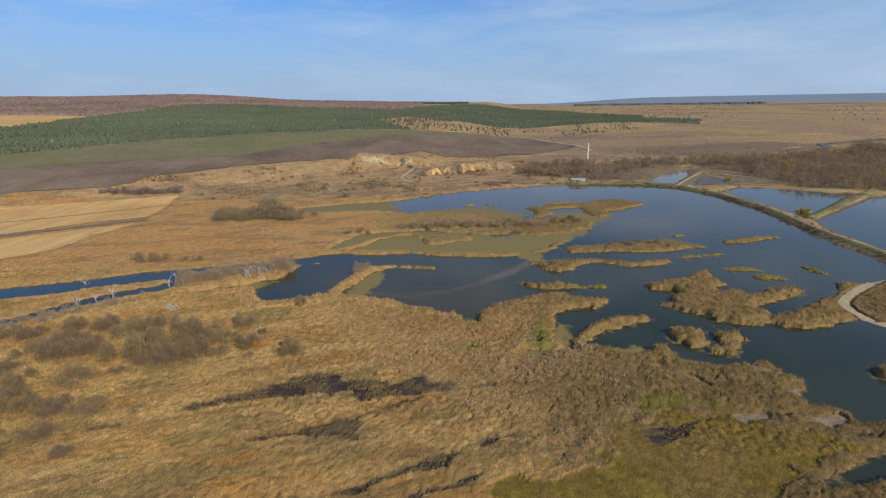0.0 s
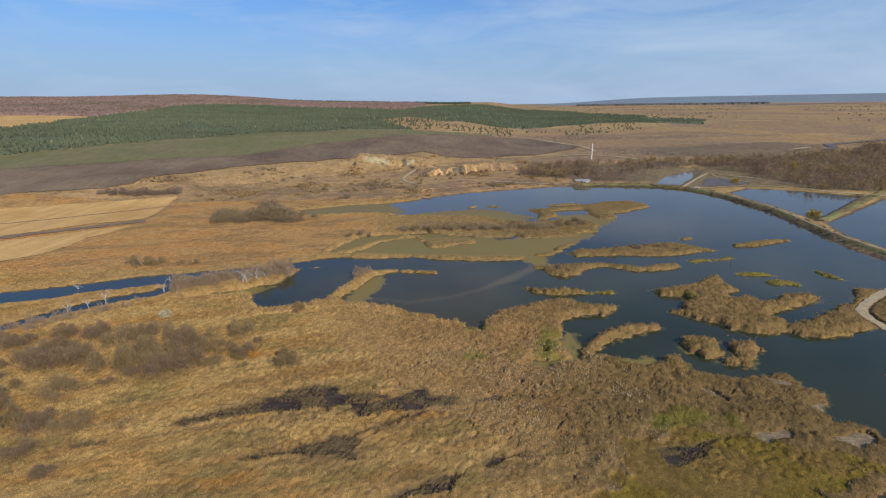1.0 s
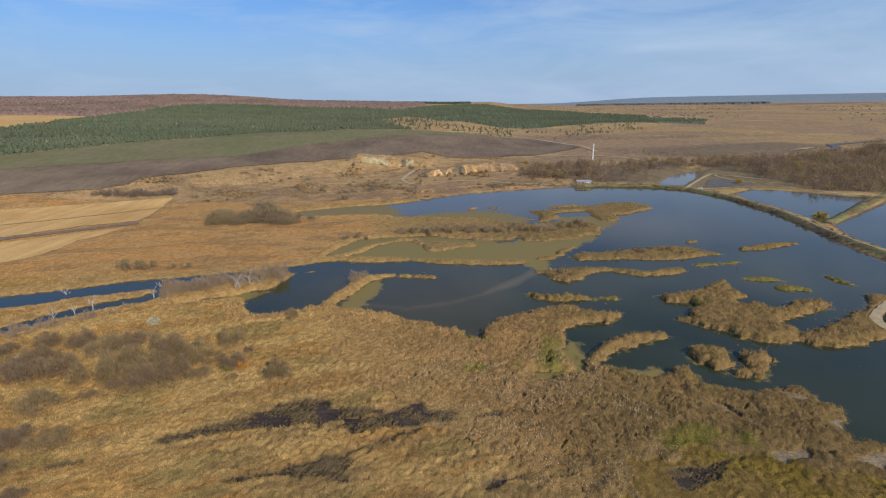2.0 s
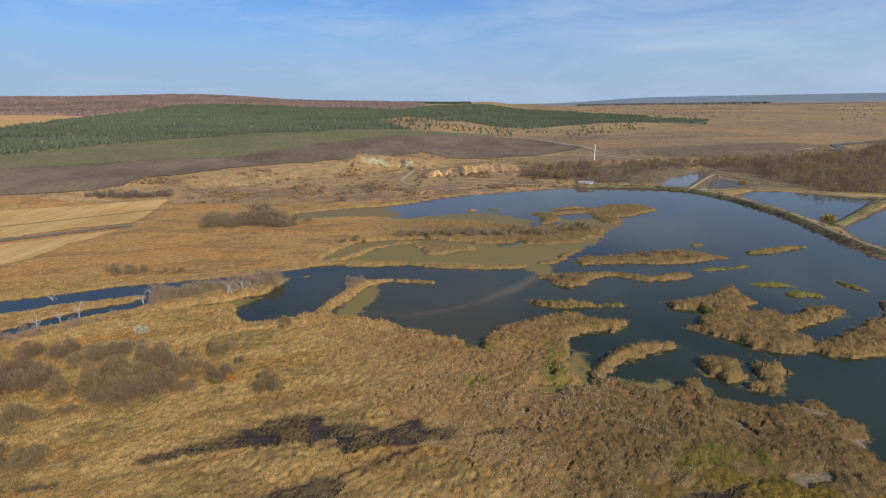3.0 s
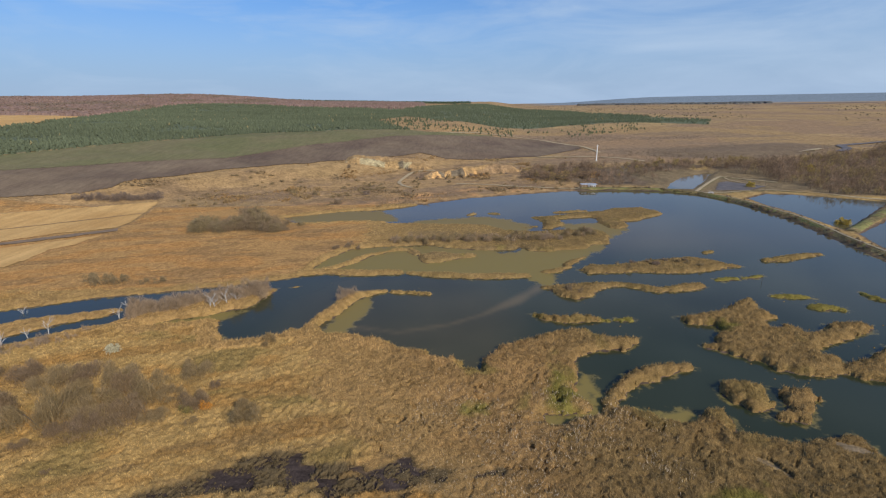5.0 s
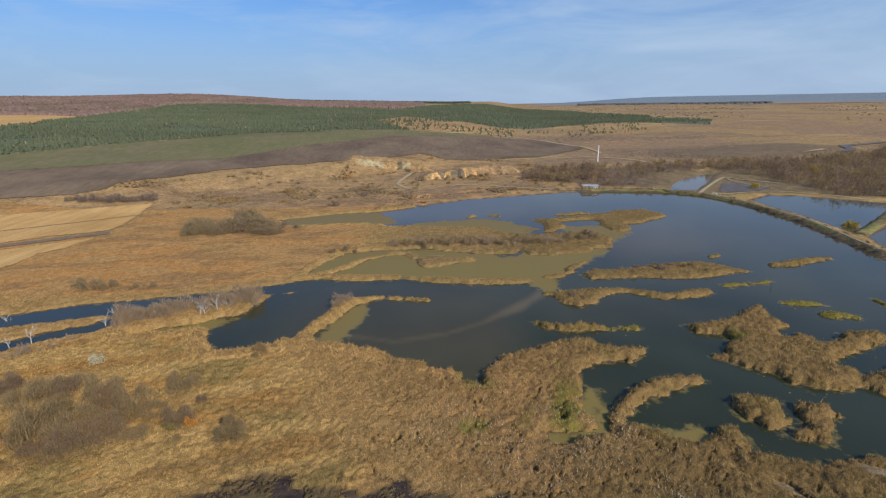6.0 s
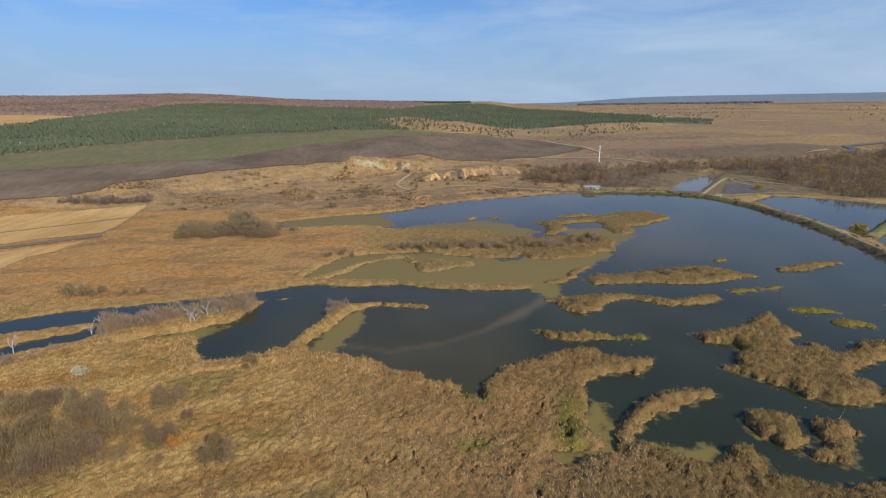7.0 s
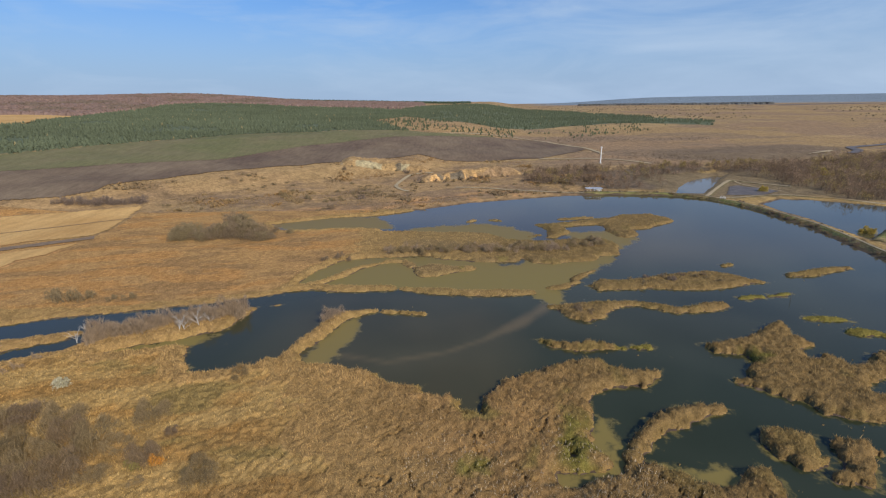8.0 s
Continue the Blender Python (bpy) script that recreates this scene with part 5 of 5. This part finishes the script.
    v, f, c = conifers(x, y, land_height(x, y), height, tint)
    tagged(new("pine_wood", mesh_of("pine_wood", v, f, M_NEEDLE, c)), label, "pine wood", kind="stuff")


# thin line of pines on the skyline behind the russet wood
x = rng.uniform(-640, 120, 900)
y = 2270 + 0.28 * x + rng.normal(0, 20, 900)
tint = np.tile(np.array((0.09, 0.115, 0.07)), (900, 1)) * rng.uniform(0.8, 1.2, (900, 1))
v, f, c = conifers(x, y, land_height(x, y), rng.uniform(7, 11, 900), tint)
tagged(new("pine_wood", mesh_of("pine_wood", v, f, M_NEEDLE, c)), "thin dark row of pines along the skyline", "pine wood", kind="stuff")

# scattered young pines on the grass between the wood and the ploughed field
x, y = inside_points([(-46, 668), (65, 694), (128, 705), (250, 780), (420, 900), (312, 940), (220, 910), (105, 810), (14, 832), (-66, 898), (-108, 810)], 8.0, 4.0)
ok = fbm(x, y, 40, 119) + 0.12 * rng.normal(0, 1, len(x)) > 0.47 + 0.17 * smooth(0, 120, x)
x, y = x[ok], y[ok]
tint = np.tile(np.array((0.13, 0.145, 0.08)), (len(x), 1)) * rng.uniform(0.8, 1.3, (len(x), 1))
v, f, c = conifers(x, y, land_height(x, y), rng.uniform(1.6, 4.2, len(x)), tint)
tagged(new("pine_wood", mesh_of("pine_wood", v, f, M_NEEDLE, c)), "scattered small pines on dry grass beside the wood", "pine wood", kind="stuff")


def mounds(x, y, z, height, radius, tint):
    """Distant leafy crowns: uneven faceted caps."""
    n = len(x)
    vs, cs = [], []
    a = rng.uniform(0, 6.28, n)
    for j in range(6):
        a0, a1 = a + j * np.pi / 3, a + (j + 1) * np.pi / 3
        foot = [np.stack([x + radius * np.cos(q), y + radius * np.sin(q), z - 1 + 0 * x], 1) for q in (a0, a1)]
        mid = [np.stack([x + 0.75 * radius * np.cos(q), y + 0.75 * radius * np.sin(q), z + height * rng.uniform(0.6, 0.85, n)], 1) for q in (a0, a1)]
        top = np.stack([x, y, z + height], 1)
        for tri in ((foot[0], foot[1], mid[1]), (foot[0], mid[1], mid[0]), (mid[0], mid[1], top)):
            vs.append(np.stack(tri, 1))
            cs.append(np.repeat(tint[:, None, :], 3, 1))
    v, c = np.concatenate(vs).reshape(-1, 3), np.concatenate(cs).reshape(-1, 3)
    return v, np.arange(len(v)).reshape(-1, 3), c


# russet broadleaf wood on the ridge
az = np.radians(rng.uniform(-49, 2, 15000))
d = rng.uniform(950, 2250, 15000)
x, y = d * np.sin(az), d * np.cos(az)
wood = np.minimum(polygon_sd(x, y, PINES_WEST), polygon_sd(x, y, PINES_EAST))
ok = (wood > 6) & (polygon_sd(x, y, PALE) > 8) & (x + 0.05 * y < 20) & (d > 1000 + 300 * fbm(x, y, 200, 109))
x, y, d = x[ok], y[ok], d[ok]
n = len(x)
tint = np.tile(np.array((0.26, 0.178, 0.145)), (n, 1)) * rng.uniform(0.93, 1.07, (n, 1))
tint = blend(tint, (0.2, 0.15, 0.11), smooth(0.5, 0.7, fbm(x, y, 120, 111)))
v, f, c = mounds(x, y, land_height(x, y), rng.uniform(5, 8, n), rng.uniform(5, 9, n), tint)
tagged(new("russet_wood", mesh_of("russet_wood", v, f, M_RUSSET, c)), "russet brown autumn wood along the far ridge", "wood", kind="stuff")

# lone dark shrubs and tree lines on the open plain
az = np.radians(rng.uniform(8, 47, 2000))
d = rng.uniform(950, 2700, 2000)
x, y = d * np.sin(az), d * np.cos(az)
ok = (fbm(x, y, 160, 113) + 0.00004 * d > 0.66) & (np.minimum(polygon_sd(x, y, PINES_EAST), 40) > 0)
x, y, d = x[ok], y[ok], d[ok]
n = len(x)
tint = np.tile(np.array((0.17, 0.135, 0.08)), (n, 1)) * rng.uniform(0.7, 1.5, (n, 1))
v, f, c = mounds(x, y, land_height(x, y), rng.uniform(1.2, 2.8, n), rng.uniform(1.2, 2.6, n), tint)
tagged(new("plain_shrubs", mesh_of("plain_shrubs", v, f, M_RUSSET, c)), "scattered dark shrubs on the dry plain", "shrubs", kind="stuff")
az = np.radians(rng.uniform(15, 33, 1500))
d = 3350 + 60 * rng.normal(0, 1, 1500)
x, y = d * np.sin(az), d * np.cos(az)
tint = np.tile(np.array((0.14, 0.14, 0.13)), (1500, 1)) * rng.uniform(0.7, 1.3, (1500, 1))
v, f, c = mounds(x, y, land_height(x, y), rng.uniform(6, 11, 1500), rng.uniform(9, 14, 1500), tint)
tagged(new("far_tree_line", mesh_of("far_tree_line", v, f, M_RUSSET, c)), "dark line of trees at the edge of the plain", "wood", kind="stuff")

# low scrub in the valley beyond the ponds
az = np.radians(rng.uniform(12, 46, 5000))
d = rng.uniform(480, 900, 5000)
x, y = d * np.sin(az), d * np.cos(az)
ok = (fbm(0.35 * x, y, 40, 117) + 0.08 * rng.normal(0, 1, 5000) > 0.6) & (polygon_sd(x, y, WOOD_EAST) > 3) & (polygon_sd(x, y, PINES_EAST) > 6) & (polygon_sd(x, y, PLOUGH) > 4)
x, y = x[ok], y[ok]
n = len(x)
tint = np.tile(np.array((0.2, 0.145, 0.09)), (n, 1)) * rng.uniform(0.75, 1.35, (n, 1))
height = rng.uniform(0.8, 2.2, n)
v, f, c = stand(x, y, land_height(x, y), height, height * 0.8, 26, 0.16, tint)
tagged(new("valley_scrub", mesh_of("valley_scrub", v, f, M_TWIG, c)), "low brown scrub in streaks across the dry valley", "scrub", kind="stuff")

# shrubs along the dam
for k in range(130):
    u = rng.uniform(0, len(DAM) - 1.001)
    i = int(u)
    x = DAM[i][0] + (DAM[i + 1][0] - DAM[i][0]) * (u - i) + (rng.uniform(-3.4, -1.6) if k < 90 else rng.uniform(1.6, 3.0))
    y = DAM[i][1] + (DAM[i + 1][1] - DAM[i][1]) * (u - i)
    place(shrubs[k % 4], x, y, random.uniform(0.2, 0.5))
yellow = make_bush("yellow_willow", 4.4, 4.8, 1500, (0.45, 0.34, 0.085), "yellow autumn willow beside the pond", 0.12, length=0.9)
yellow.matrix_basis = pose(195, 252, top_at(195, 252))
place(yellow, 214, 356, 0.8)
place(yellow, 300, 420, 1.2)
turning = make_bush("turning_tree", 4.2, 5.0, 700, (0.34, 0.255, 0.095), "half-bare yellowing tree at the wood's edge", 0.11, "yellowing trees", 0.9)
turning.matrix_basis = pose(204, 479, top_at(204, 479))
for x, y, size in ((219, 478, 0.9), (238, 470, 0.8), (247, 476, 1.1), (262, 482, 0.9), (272, 480, 1.2), (279, 488, 0.9), (286, 486, 1.1), (331, 470, 0.9), (196, 470, 0.7), (181, 478, 0.6), (354, 480, 0.9)):
    place(turning, x, y, size)


# ---- bleached dead trees on the channel bank ----
def make_dead_tree(tall, seed):
    r = random.Random(seed)
    ob = tagged(new("dead_tree"), "bleached white dead tree with bare forked limbs", "dead tree", "dead trees by the channel")
    bm = bmesh.new()
    lean = Vector((r.uniform(-0.25, 0.25), r.uniform(-0.2, 0.2), 1))
    mid = lean * tall * 0.45
    rod(bm, (0, 0, -0.3), mid, 0.12, 0.08, 7)
    rod(bm, mid, lean * tall * 0.8 + Vector((r.uniform(-0.4, 0.4), 0, 0)), 0.08, 0.03, 6)
    part("trunk", bm, M_BLEACHED, ob)
    for k in range(7):
        bm = bmesh.new()
        a = k * 2.4 + r.uniform(-0.4, 0.4)
        foot = lean * tall * r.uniform(0.25, 0.7)
        out = Vector((math.cos(a), math.sin(a), r.uniform(0.5, 1.3)))
        elbow = foot + out * tall * r.uniform(0.16, 0.26)
        rod(bm, foot, elbow, 0.05, 0.035, 5)
        limb = part("limb", bm, M_BLEACHED, ob)
        for j in range(3):
            bm = bmesh.new()
            tip = elbow + Vector((out.x + r.uniform(-0.6, 0.6), out.y + r.uniform(-0.6, 0.6), out.z + r.uniform(-0.3, 0.6))) * tall * r.uniform(0.12, 0.24)
            rod(bm, elbow, tip, 0.03, 0.012, 4)
            part("twig", bm, M_BLEACHED, limb)
    return ob


DEAD = [(-92.5, 155, 5.2), (-95, 154, 4.2), (-70, 157.5, 5.5), (-66, 161, 5.0), (-68.5, 158.5, 4.4), (-108, 144, 4.5), (-114, 136, 4.2), (-112, 142, 3.2), (-127, 158, 3.6), (-64, 163, 3.8)]
for k, (x, y, tall) in enumerate(DEAD):
    ob = make_dead_tree(tall, k)
    ob.matrix_basis = pose(x, y, top_at(x, y) - 0.05)


# ---- quarry faces cut into the terrace foot ----
def quarry(name, a, b, depth, tall, face, label, seed):
    """A worn bank between a and b: steep eroded face in front, turf behind, sunk into the slope all round."""
    a, b = np.array(a, float), np.array(b, float)
    along = (b - a) / np.linalg.norm(b - a)
    back = np.array((-along[1], along[0]))
    length = np.linalg.norm(b - a)
    s, t = np.meshgrid(np.arange(0, length, 0.8), np.linspace(-4, depth, 40))
    x, y = (a[0] + along[0] * s + back[0] * t).ravel(), (a[1] + along[1] * s + back[1] * t).ravel()
    s, t = s.ravel(), t.ravel()
    edge = 7 * (fbm(s, t * 0.3, 16, seed) - 0.5) + 3.5 * (fbm(s, 0 * t, 4, seed + 1) - 0.5)
    u = t - edge
    ends = smooth(0, 0.16, s / length) * smooth(1, 0.84, s / length)
    crest = tall * (0.45 + 0.9 * fbm(s, 0 * s, 22, seed + 2)) * ends
    step = smooth(0, 2.2, u) * 0.6 + smooth(2.6, 5.5, u) * 0.4
    h = crest * step * smooth(depth, depth * 0.45, t) + 2.2 * (fbm(s, t * 0.5, 3.4, seed + 3) - 0.5) * smooth(-1, 1, u) * ends - 1.4 * smooth(depth - 3, depth, t) - 0.9 * smooth(-2, -4, t) - 0.8 * (1 - ends)
    z = land_height(x, y) + h + 0.15
    bare = smooth(0.46, 0.52, fbm(s, 0.4 * t, 11, seed + 6))
    rock = bare * smooth(-1.0, 0.4, u) * smooth(7.5, 5.0, u + 3 * (fbm(s, t, 5, seed + 4) - 0.5)) * ends
    tint = blend(cover_colour(x, y, np.full(x.shape, 40.0)), face, rock)
    # Dark noise streaks paint the shade of crevices into the rock.
    tint = blend(tint, (0.15, 0.12, 0.08), rock * smooth(0.46, 0.56, fbm(s, t * 0.4, 5, seed + 5)))
    nt = 40
    ns = len(s) // nt
    i = np.arange(nt * ns).reshape(nt, ns)
    q = np.stack([i[:-1, :-1], i[:-1, 1:], i[1:, 1:], i[1:, :-1]], -1).reshape(-1, 4)
    return tagged(new(name, mesh_of(name, np.stack([x, y, z], 1), q, M_GROUND, tint)), label, "quarry", kind="structure")


quarry("quarry_face", (-92, 452), (-6, 462), 34, 4.4, (0.36, 0.3, 0.17), "pale weathered stone quarry face under the terrace", 201)
quarry("quarry_face", (-20, 419), (72, 442), 22, 6.2, (0.56, 0.34, 0.14), "orange sandy quarry face above the lake", 231)


# bare shrubs round the quarry edges
for k in range(40):
    u = random.uniform(0, 1)
    x, y = (-22 + 96 * u, 414 + 22 * u + random.uniform(-6, 14)) if k < 28 else (-92 + 86 * u, 447 + 10 * u + random.uniform(-5, 12))
    place(shrubs[k % 4], x, y, random.uniform(0.5, 1.0))


# ---- rough scrub and tall weeds on the slopes round the quarry ----
x = rng.uniform(-230, 130, 16000)
y = rng.uniform(300, 520, 16000)
w = water_sd(x, y)
n = -0.61 * x + 0.79 * y
ok = (w > 4) & (n < 425) & (fbm(x, y, 26, 121) + 0.3 * value(x, y, 6, 123) > 0.68) & (polygon_sd(x, y, PLOUGH) > 2) & (polygon_sd(x, y, STRAW_UPPER) > 2)
x, y = x[ok], y[ok]
tint = blend(np.tile(np.array((0.4, 0.285, 0.14)), (len(x), 1)), (0.3, 0.225, 0.13), smooth(0.4, 0.6, fbm(x, y, 40, 125)))
tint = blend(tint, (0.42, 0.27, 0.12), smooth(0.55, 0.65, fbm(x, y, 33, 127)))
size = rng.uniform(0.4, 1.0, len(x)) * (0.6 + 1.2 * smooth(0.5, 0.7, fbm(x, y, 20, 129)))
zero = np.zeros(len(x))
v, f, c = blades(x, y, land_height(x, y) - 0.1, size * 1.2, size * 0.16, 14, size * 1.0, tint, (1.1, 1.05, 1.0), zero, zero, zero)
tagged(new("slope_scrub", mesh_of("slope_scrub", v, f, M_GRASS, c)), "rough tan weeds and low scrub on the slope", "scrub", kind="stuff")


# ---- tracks ----
def track(name, pts, width, lift, label, material=None):
    """A worn strip along a line, following the ground."""
    p = [np.array(q, float) for q in pts]
    rows = []
    for k in range(len(p) - 1):
        p0, p1, p2, p3 = p[max(k - 1, 0)], p[k], p[k + 1], p[min(k + 2, len(p) - 1)]
        n = max(2, int(np.linalg.norm(p2 - p1) / 2.0))
        for t in np.arange(n) / n:
            rows.append(0.5 * (2 * p1 + (p2 - p0) * t + (2 * p0 - 5 * p1 + 4 * p2 - p3) * t * t + (3 * p1 - p0 - 3 * p2 + p3) * t ** 3))
    rows = np.array(rows + [p[-1]])
    way = np.gradient(rows, axis=0)
    way /= np.linalg.norm(way, axis=1)[:, None]
    side = np.stack([-way[:, 1], way[:, 0]], 1)
    w = width * (0.8 + 0.4 * rng.uniform(0, 1, len(rows)))[:, None] / 2
    cols = [rows - side * w, rows, rows + side * w]
    v = []
    for k, c in enumerate(cols):
        v.append(np.stack([c[:, 0], c[:, 1], land_height(c[:, 0], c[:, 1]) + lift + (0.05 if k == 1 else 0)], 1))
    n = len(rows)
    i = np.arange(3 * n).reshape(3, n)
    q = np.stack([i[:-1, :-1], i[:-1, 1:], i[1:, 1:], i[1:, :-1]], -1).reshape(-1, 4)
    return tagged(new(name, mesh_of(name, np.concatenate(v), q, material or M_TRACK)), label, "track", kind="structure")


def bank(pts, half, label):
    """The grassy body of a dam or dyke along a line, with its slopes down to the water."""
    p = np.array(pts, float)
    run = np.concatenate([[0], np.cumsum(np.hypot(*np.diff(p, axis=0).T))])
    u = np.arange(0, run[-1], 0.9)
    cx, cy = np.interp(u, run, p[:, 0]), np.interp(u, run, p[:, 1])
    for _ in range(4):
        cx[1:-1], cy[1:-1] = (cx[:-2] + 2 * cx[1:-1] + cx[2:]) / 4, (cy[:-2] + 2 * cy[1:-1] + cy[2:]) / 4
    wx, wy = np.gradient(cx), np.gradient(cy)
    norm = np.hypot(wx, wy)
    off = np.linspace(-half, half, 13)[:, None]
    x, y = (cx - wy / norm * off), (cy + wx / norm * off)
    crown = smooth(half, 0.25 * half, np.abs(off) + 0.5 * (fbm(x, y, 3, 141) - 0.5))
    z = np.maximum(land_height(x.ravel(), y.ravel()).reshape(x.shape), -0.3) + 0.1 + 0.25 * crown * fbm(x, y, 2.5, 143) - 0.25 * (np.abs(off) > 0.95 * half)
    tint = blend(np.tile(np.array((0.15, 0.12, 0.055)), (x.size, 1)), (0.24, 0.19, 0.085), smooth(0.4, 0.65, fbm(x.ravel(), y.ravel(), 4, 145)))
    tint = blend(tint, (0.17, 0.165, 0.06), smooth(0.5, 0.65, fbm(x.ravel(), y.ravel(), 9, 147)))
    i = np.arange(x.size).reshape(x.shape)
    q = np.stack([i[:-1, :-1], i[:-1, 1:], i[1:, 1:], i[1:, :-1]], -1).reshape(-1, 4)
    me = mesh_of("dyke", np.stack([x.ravel(), y.ravel(), z.ravel()], 1), q, M_GROUND, tint, smooth_shade=True)
    return tagged(new("dyke", me), label, "dyke", kind="structure")


bank(DAM, 3.4, "grassy earth dam between the lake and the ponds")
bank(BANKS[2], 3.0, "low grassy dyke between two ponds")
track("road", DAM, 1.2, 0.36, "pale dirt road along the top of the dam", M_BANK)
track("road", SPIT, 2.6, 0.25, "pale sandy loop of road on the reed spit")
track("road", [(171, 335), (195, 340), (219, 342), (242, 329), (263, 305), (330, 262)], 2.2, 0.12, "pale dirt road along the pond bank")
track("road", [(167, 339), (184, 361), (212, 396), (222, 403), (233, 386), (243, 371)], 2.4, 0.15, "pale dirt road between the small ponds")
track("road", [(220, 399), (218, 385), (221, 370), (227, 357)], 1.4, 0.2, "narrow pale dirt bank beside the drained basin")
track("road", [(-8, 456), (-25, 446), (-33, 421), (-35, 401), (-30, 382), (-23, 373)], 2.8, 0.35, "dirt track curving down from the quarry")
track("road", [(10, 388), (40, 378), (67, 367), (96, 358)], 2.8, 0.3, "pale dirt track leading to the pump house")
track("road", [(-62, 657), (-18, 653), (58, 700), (128, 699), (171, 624), (172, 560)], 4.5, 0.55, "dirt track round the ploughed field's edge")
track("road", [(100, 542), (162, 526), (193, 485)], 5.0, 0.45, "pale dirt track past the white mast")

track("river", [(600, 660), (540, 632), (500, 610), (464, 593), (446, 562), (428, 545), (418, 536)], 9.0, 0.7, "distant bend of the shallow muddy river", M_MUD)
track("earth_strip", [(-252, 203), (-204, 233), (-183, 246), (-164, 258)], 6.0, 0.42, "dark bare earth strip between stubble bands", M_EARTH)
track("earth_strip", [(-290, 229), (-229, 261), (-199, 280), (-172, 299)], 1.0, 0.4, "narrow dark furrow across the stubble field", M_EARTH)

# ---- mast, pump house, sluice, posts ----
def make_mast(x, y):
    ob = tagged(new("mast", None), "slim white steel mast on a concrete base", "mast")
    bm = bmesh.new()
    part("base", box(bm, (2.4, 2.4, 1.0), (0, 0, 0.2), 0, 0.06), M_CONCRETE, ob)
    for lo, hi, r1, r2 in ((0.5, 5.5, 0.55, 0.5), (5.5, 10.5, 0.48, 0.44), (10.5, 14.6, 0.42, 0.38)):
        bm = bmesh.new()
        rod(bm, (0, 0, lo), (0, 0, hi), r1, r2, 14)
        rod(bm, (0, 0, lo), (0, 0, lo + 0.15), r1 + 0.1, r1 + 0.1, 14)
        part("section", bm, M_WHITE, ob)
    bm = bmesh.new()
    rod(bm, (0, 0, 14.4), (0, 0, 14.6), 0.85, 0.85, 14)
    for k in range(8):
        a = k * math.pi / 4
        rod(bm, (0.8 * math.cos(a), 0.8 * math.sin(a), 14.6), (0.8 * math.cos(a), 0.8 * math.sin(a), 15.4), 0.03, 0.03, 5)
    part("platform", bm, M_WHITE, ob)
    bm = bmesh.new()
    rod(bm, (0, 0, 14.6), (0, 0, 15.9), 0.3, 0.12, 10)
    part("cap", bm, M_WHITE, ob)
    ob.matrix_basis = pose(x, y, top_at(x, y) - 0.3)


def make_hut(x, y, turn):
    ob = tagged(new("pump_house"), "small white pump house with a pale metal roof", "hut")
    bm = bmesh.new()
    part("wall", box(bm, (5.0, 4.0, 2.8), (1.5, 0, 1.4), 0, 0.03), M_WHITE, ob)
    bm = bmesh.new()
    box(bm, (11.0, 5.4, 0.16), (-0.6, 0, 3.0), 0, 0.02)
    for k in range(21):
        box(bm, (0.06, 5.4, 0.06), (-5.8 + 0.52 * k, 0, 3.1))
    roof = part("roof", bm, M_GREYMETAL, ob)
    for px in (-5.6, -3.4):
        for py in (-2.3, 2.3):
            bm = bmesh.new()
            part("post", rod(bm, (px, py, -0.2), (px, py, 2.95), 0.08, 0.08, 8), M_GREYMETAL, ob)
    bm = bmesh.new()
    door = part("door", box(bm, (0.95, 0.08, 2.05), (0.4, -2.03, 1.05), 0, 0.01), M_DARKWOOD, ob)
    bm = bmesh.new()
    part("handle", box(bm, (0.14, 0.06, 0.03), (0.7, -2.1, 1.05), 0, 0.008), M_GREYMETAL, door, "small grey metal handle")
    for wx in (1.9, 3.2):
        bm = bmesh.new()
        window = part("window", box(bm, (0.9, 0.06, 1.0), (wx, -2.02, 1.6), 0, 0.01), M_WHITE, ob)
        bm = bmesh.new()
        part("pane", box(bm, (0.7, 0.04, 0.8), (wx, -2.06, 1.6)), M_DARKWOOD, window, "dark glass pane")
    ob.matrix_basis = pose(x, y, top_at(x, y), 0, 0, turn)


def make_sluice(x, y, turn):
    ob = tagged(new("sluice"), "pale concrete sluice with a gate frame on the dam", "sluice")
    for py in (-1.3, 1.3):
        bm = bmesh.new()
        part("side_wall", box(bm, (4.0, 0.4, 2.2), (0, py, 0.6), 0, 0.04), M_CONCRETE, ob)
    bm = bmesh.new()
    part("deck", box(bm, (2.0, 3.4, 0.2), (0.4, 0, 1.8), 0, 0.03), M_CONCRETE, ob)
    bm = bmesh.new()
    for py in (-1.1, 1.1):
        rod(bm, (-1.4, py, 1.6), (-1.4, py, 3.0), 0.07, 0.07, 6)
    rod(bm, (-1.4, -1.2, 3.0), (-1.4, 1.2, 3.0), 0.07, 0.07, 6)
    part("gate_frame", bm, M_WHITE, ob)
    ob.matrix_basis = pose(x, y, top_at(x, y) - 0.6, 0, 0, turn)


def make_post(x, y, tall, lean):
    ob = tagged(new("post"), "thin grey wooden post standing in shallow water", "post")
    bm = bmesh.new()
    rod(bm, (0, 0, -1.5), (lean, 0, tall), 0.07, 0.05, 7)
    part("shaft", bm, M_BARK, ob)
    bm = bmesh.new()
    part("insulator", rod(bm, (lean, 0, tall), (lean, 0, tall + 0.12), 0.06, 0.03, 7), M_CONCRETE, ob)
    ob.matrix_basis = pose(x, y, 0)


make_mast(148, 492)
make_hut(103, 360, -4)
make_sluice(173, 331, 60)
make_post(108, 177, 2.6, 0.1)
make_post(43, 171, 3.4, -0.15)
make_post(146, 356, 5.5, 0.05)
make_post(228, 362, 6.0, 0.0)
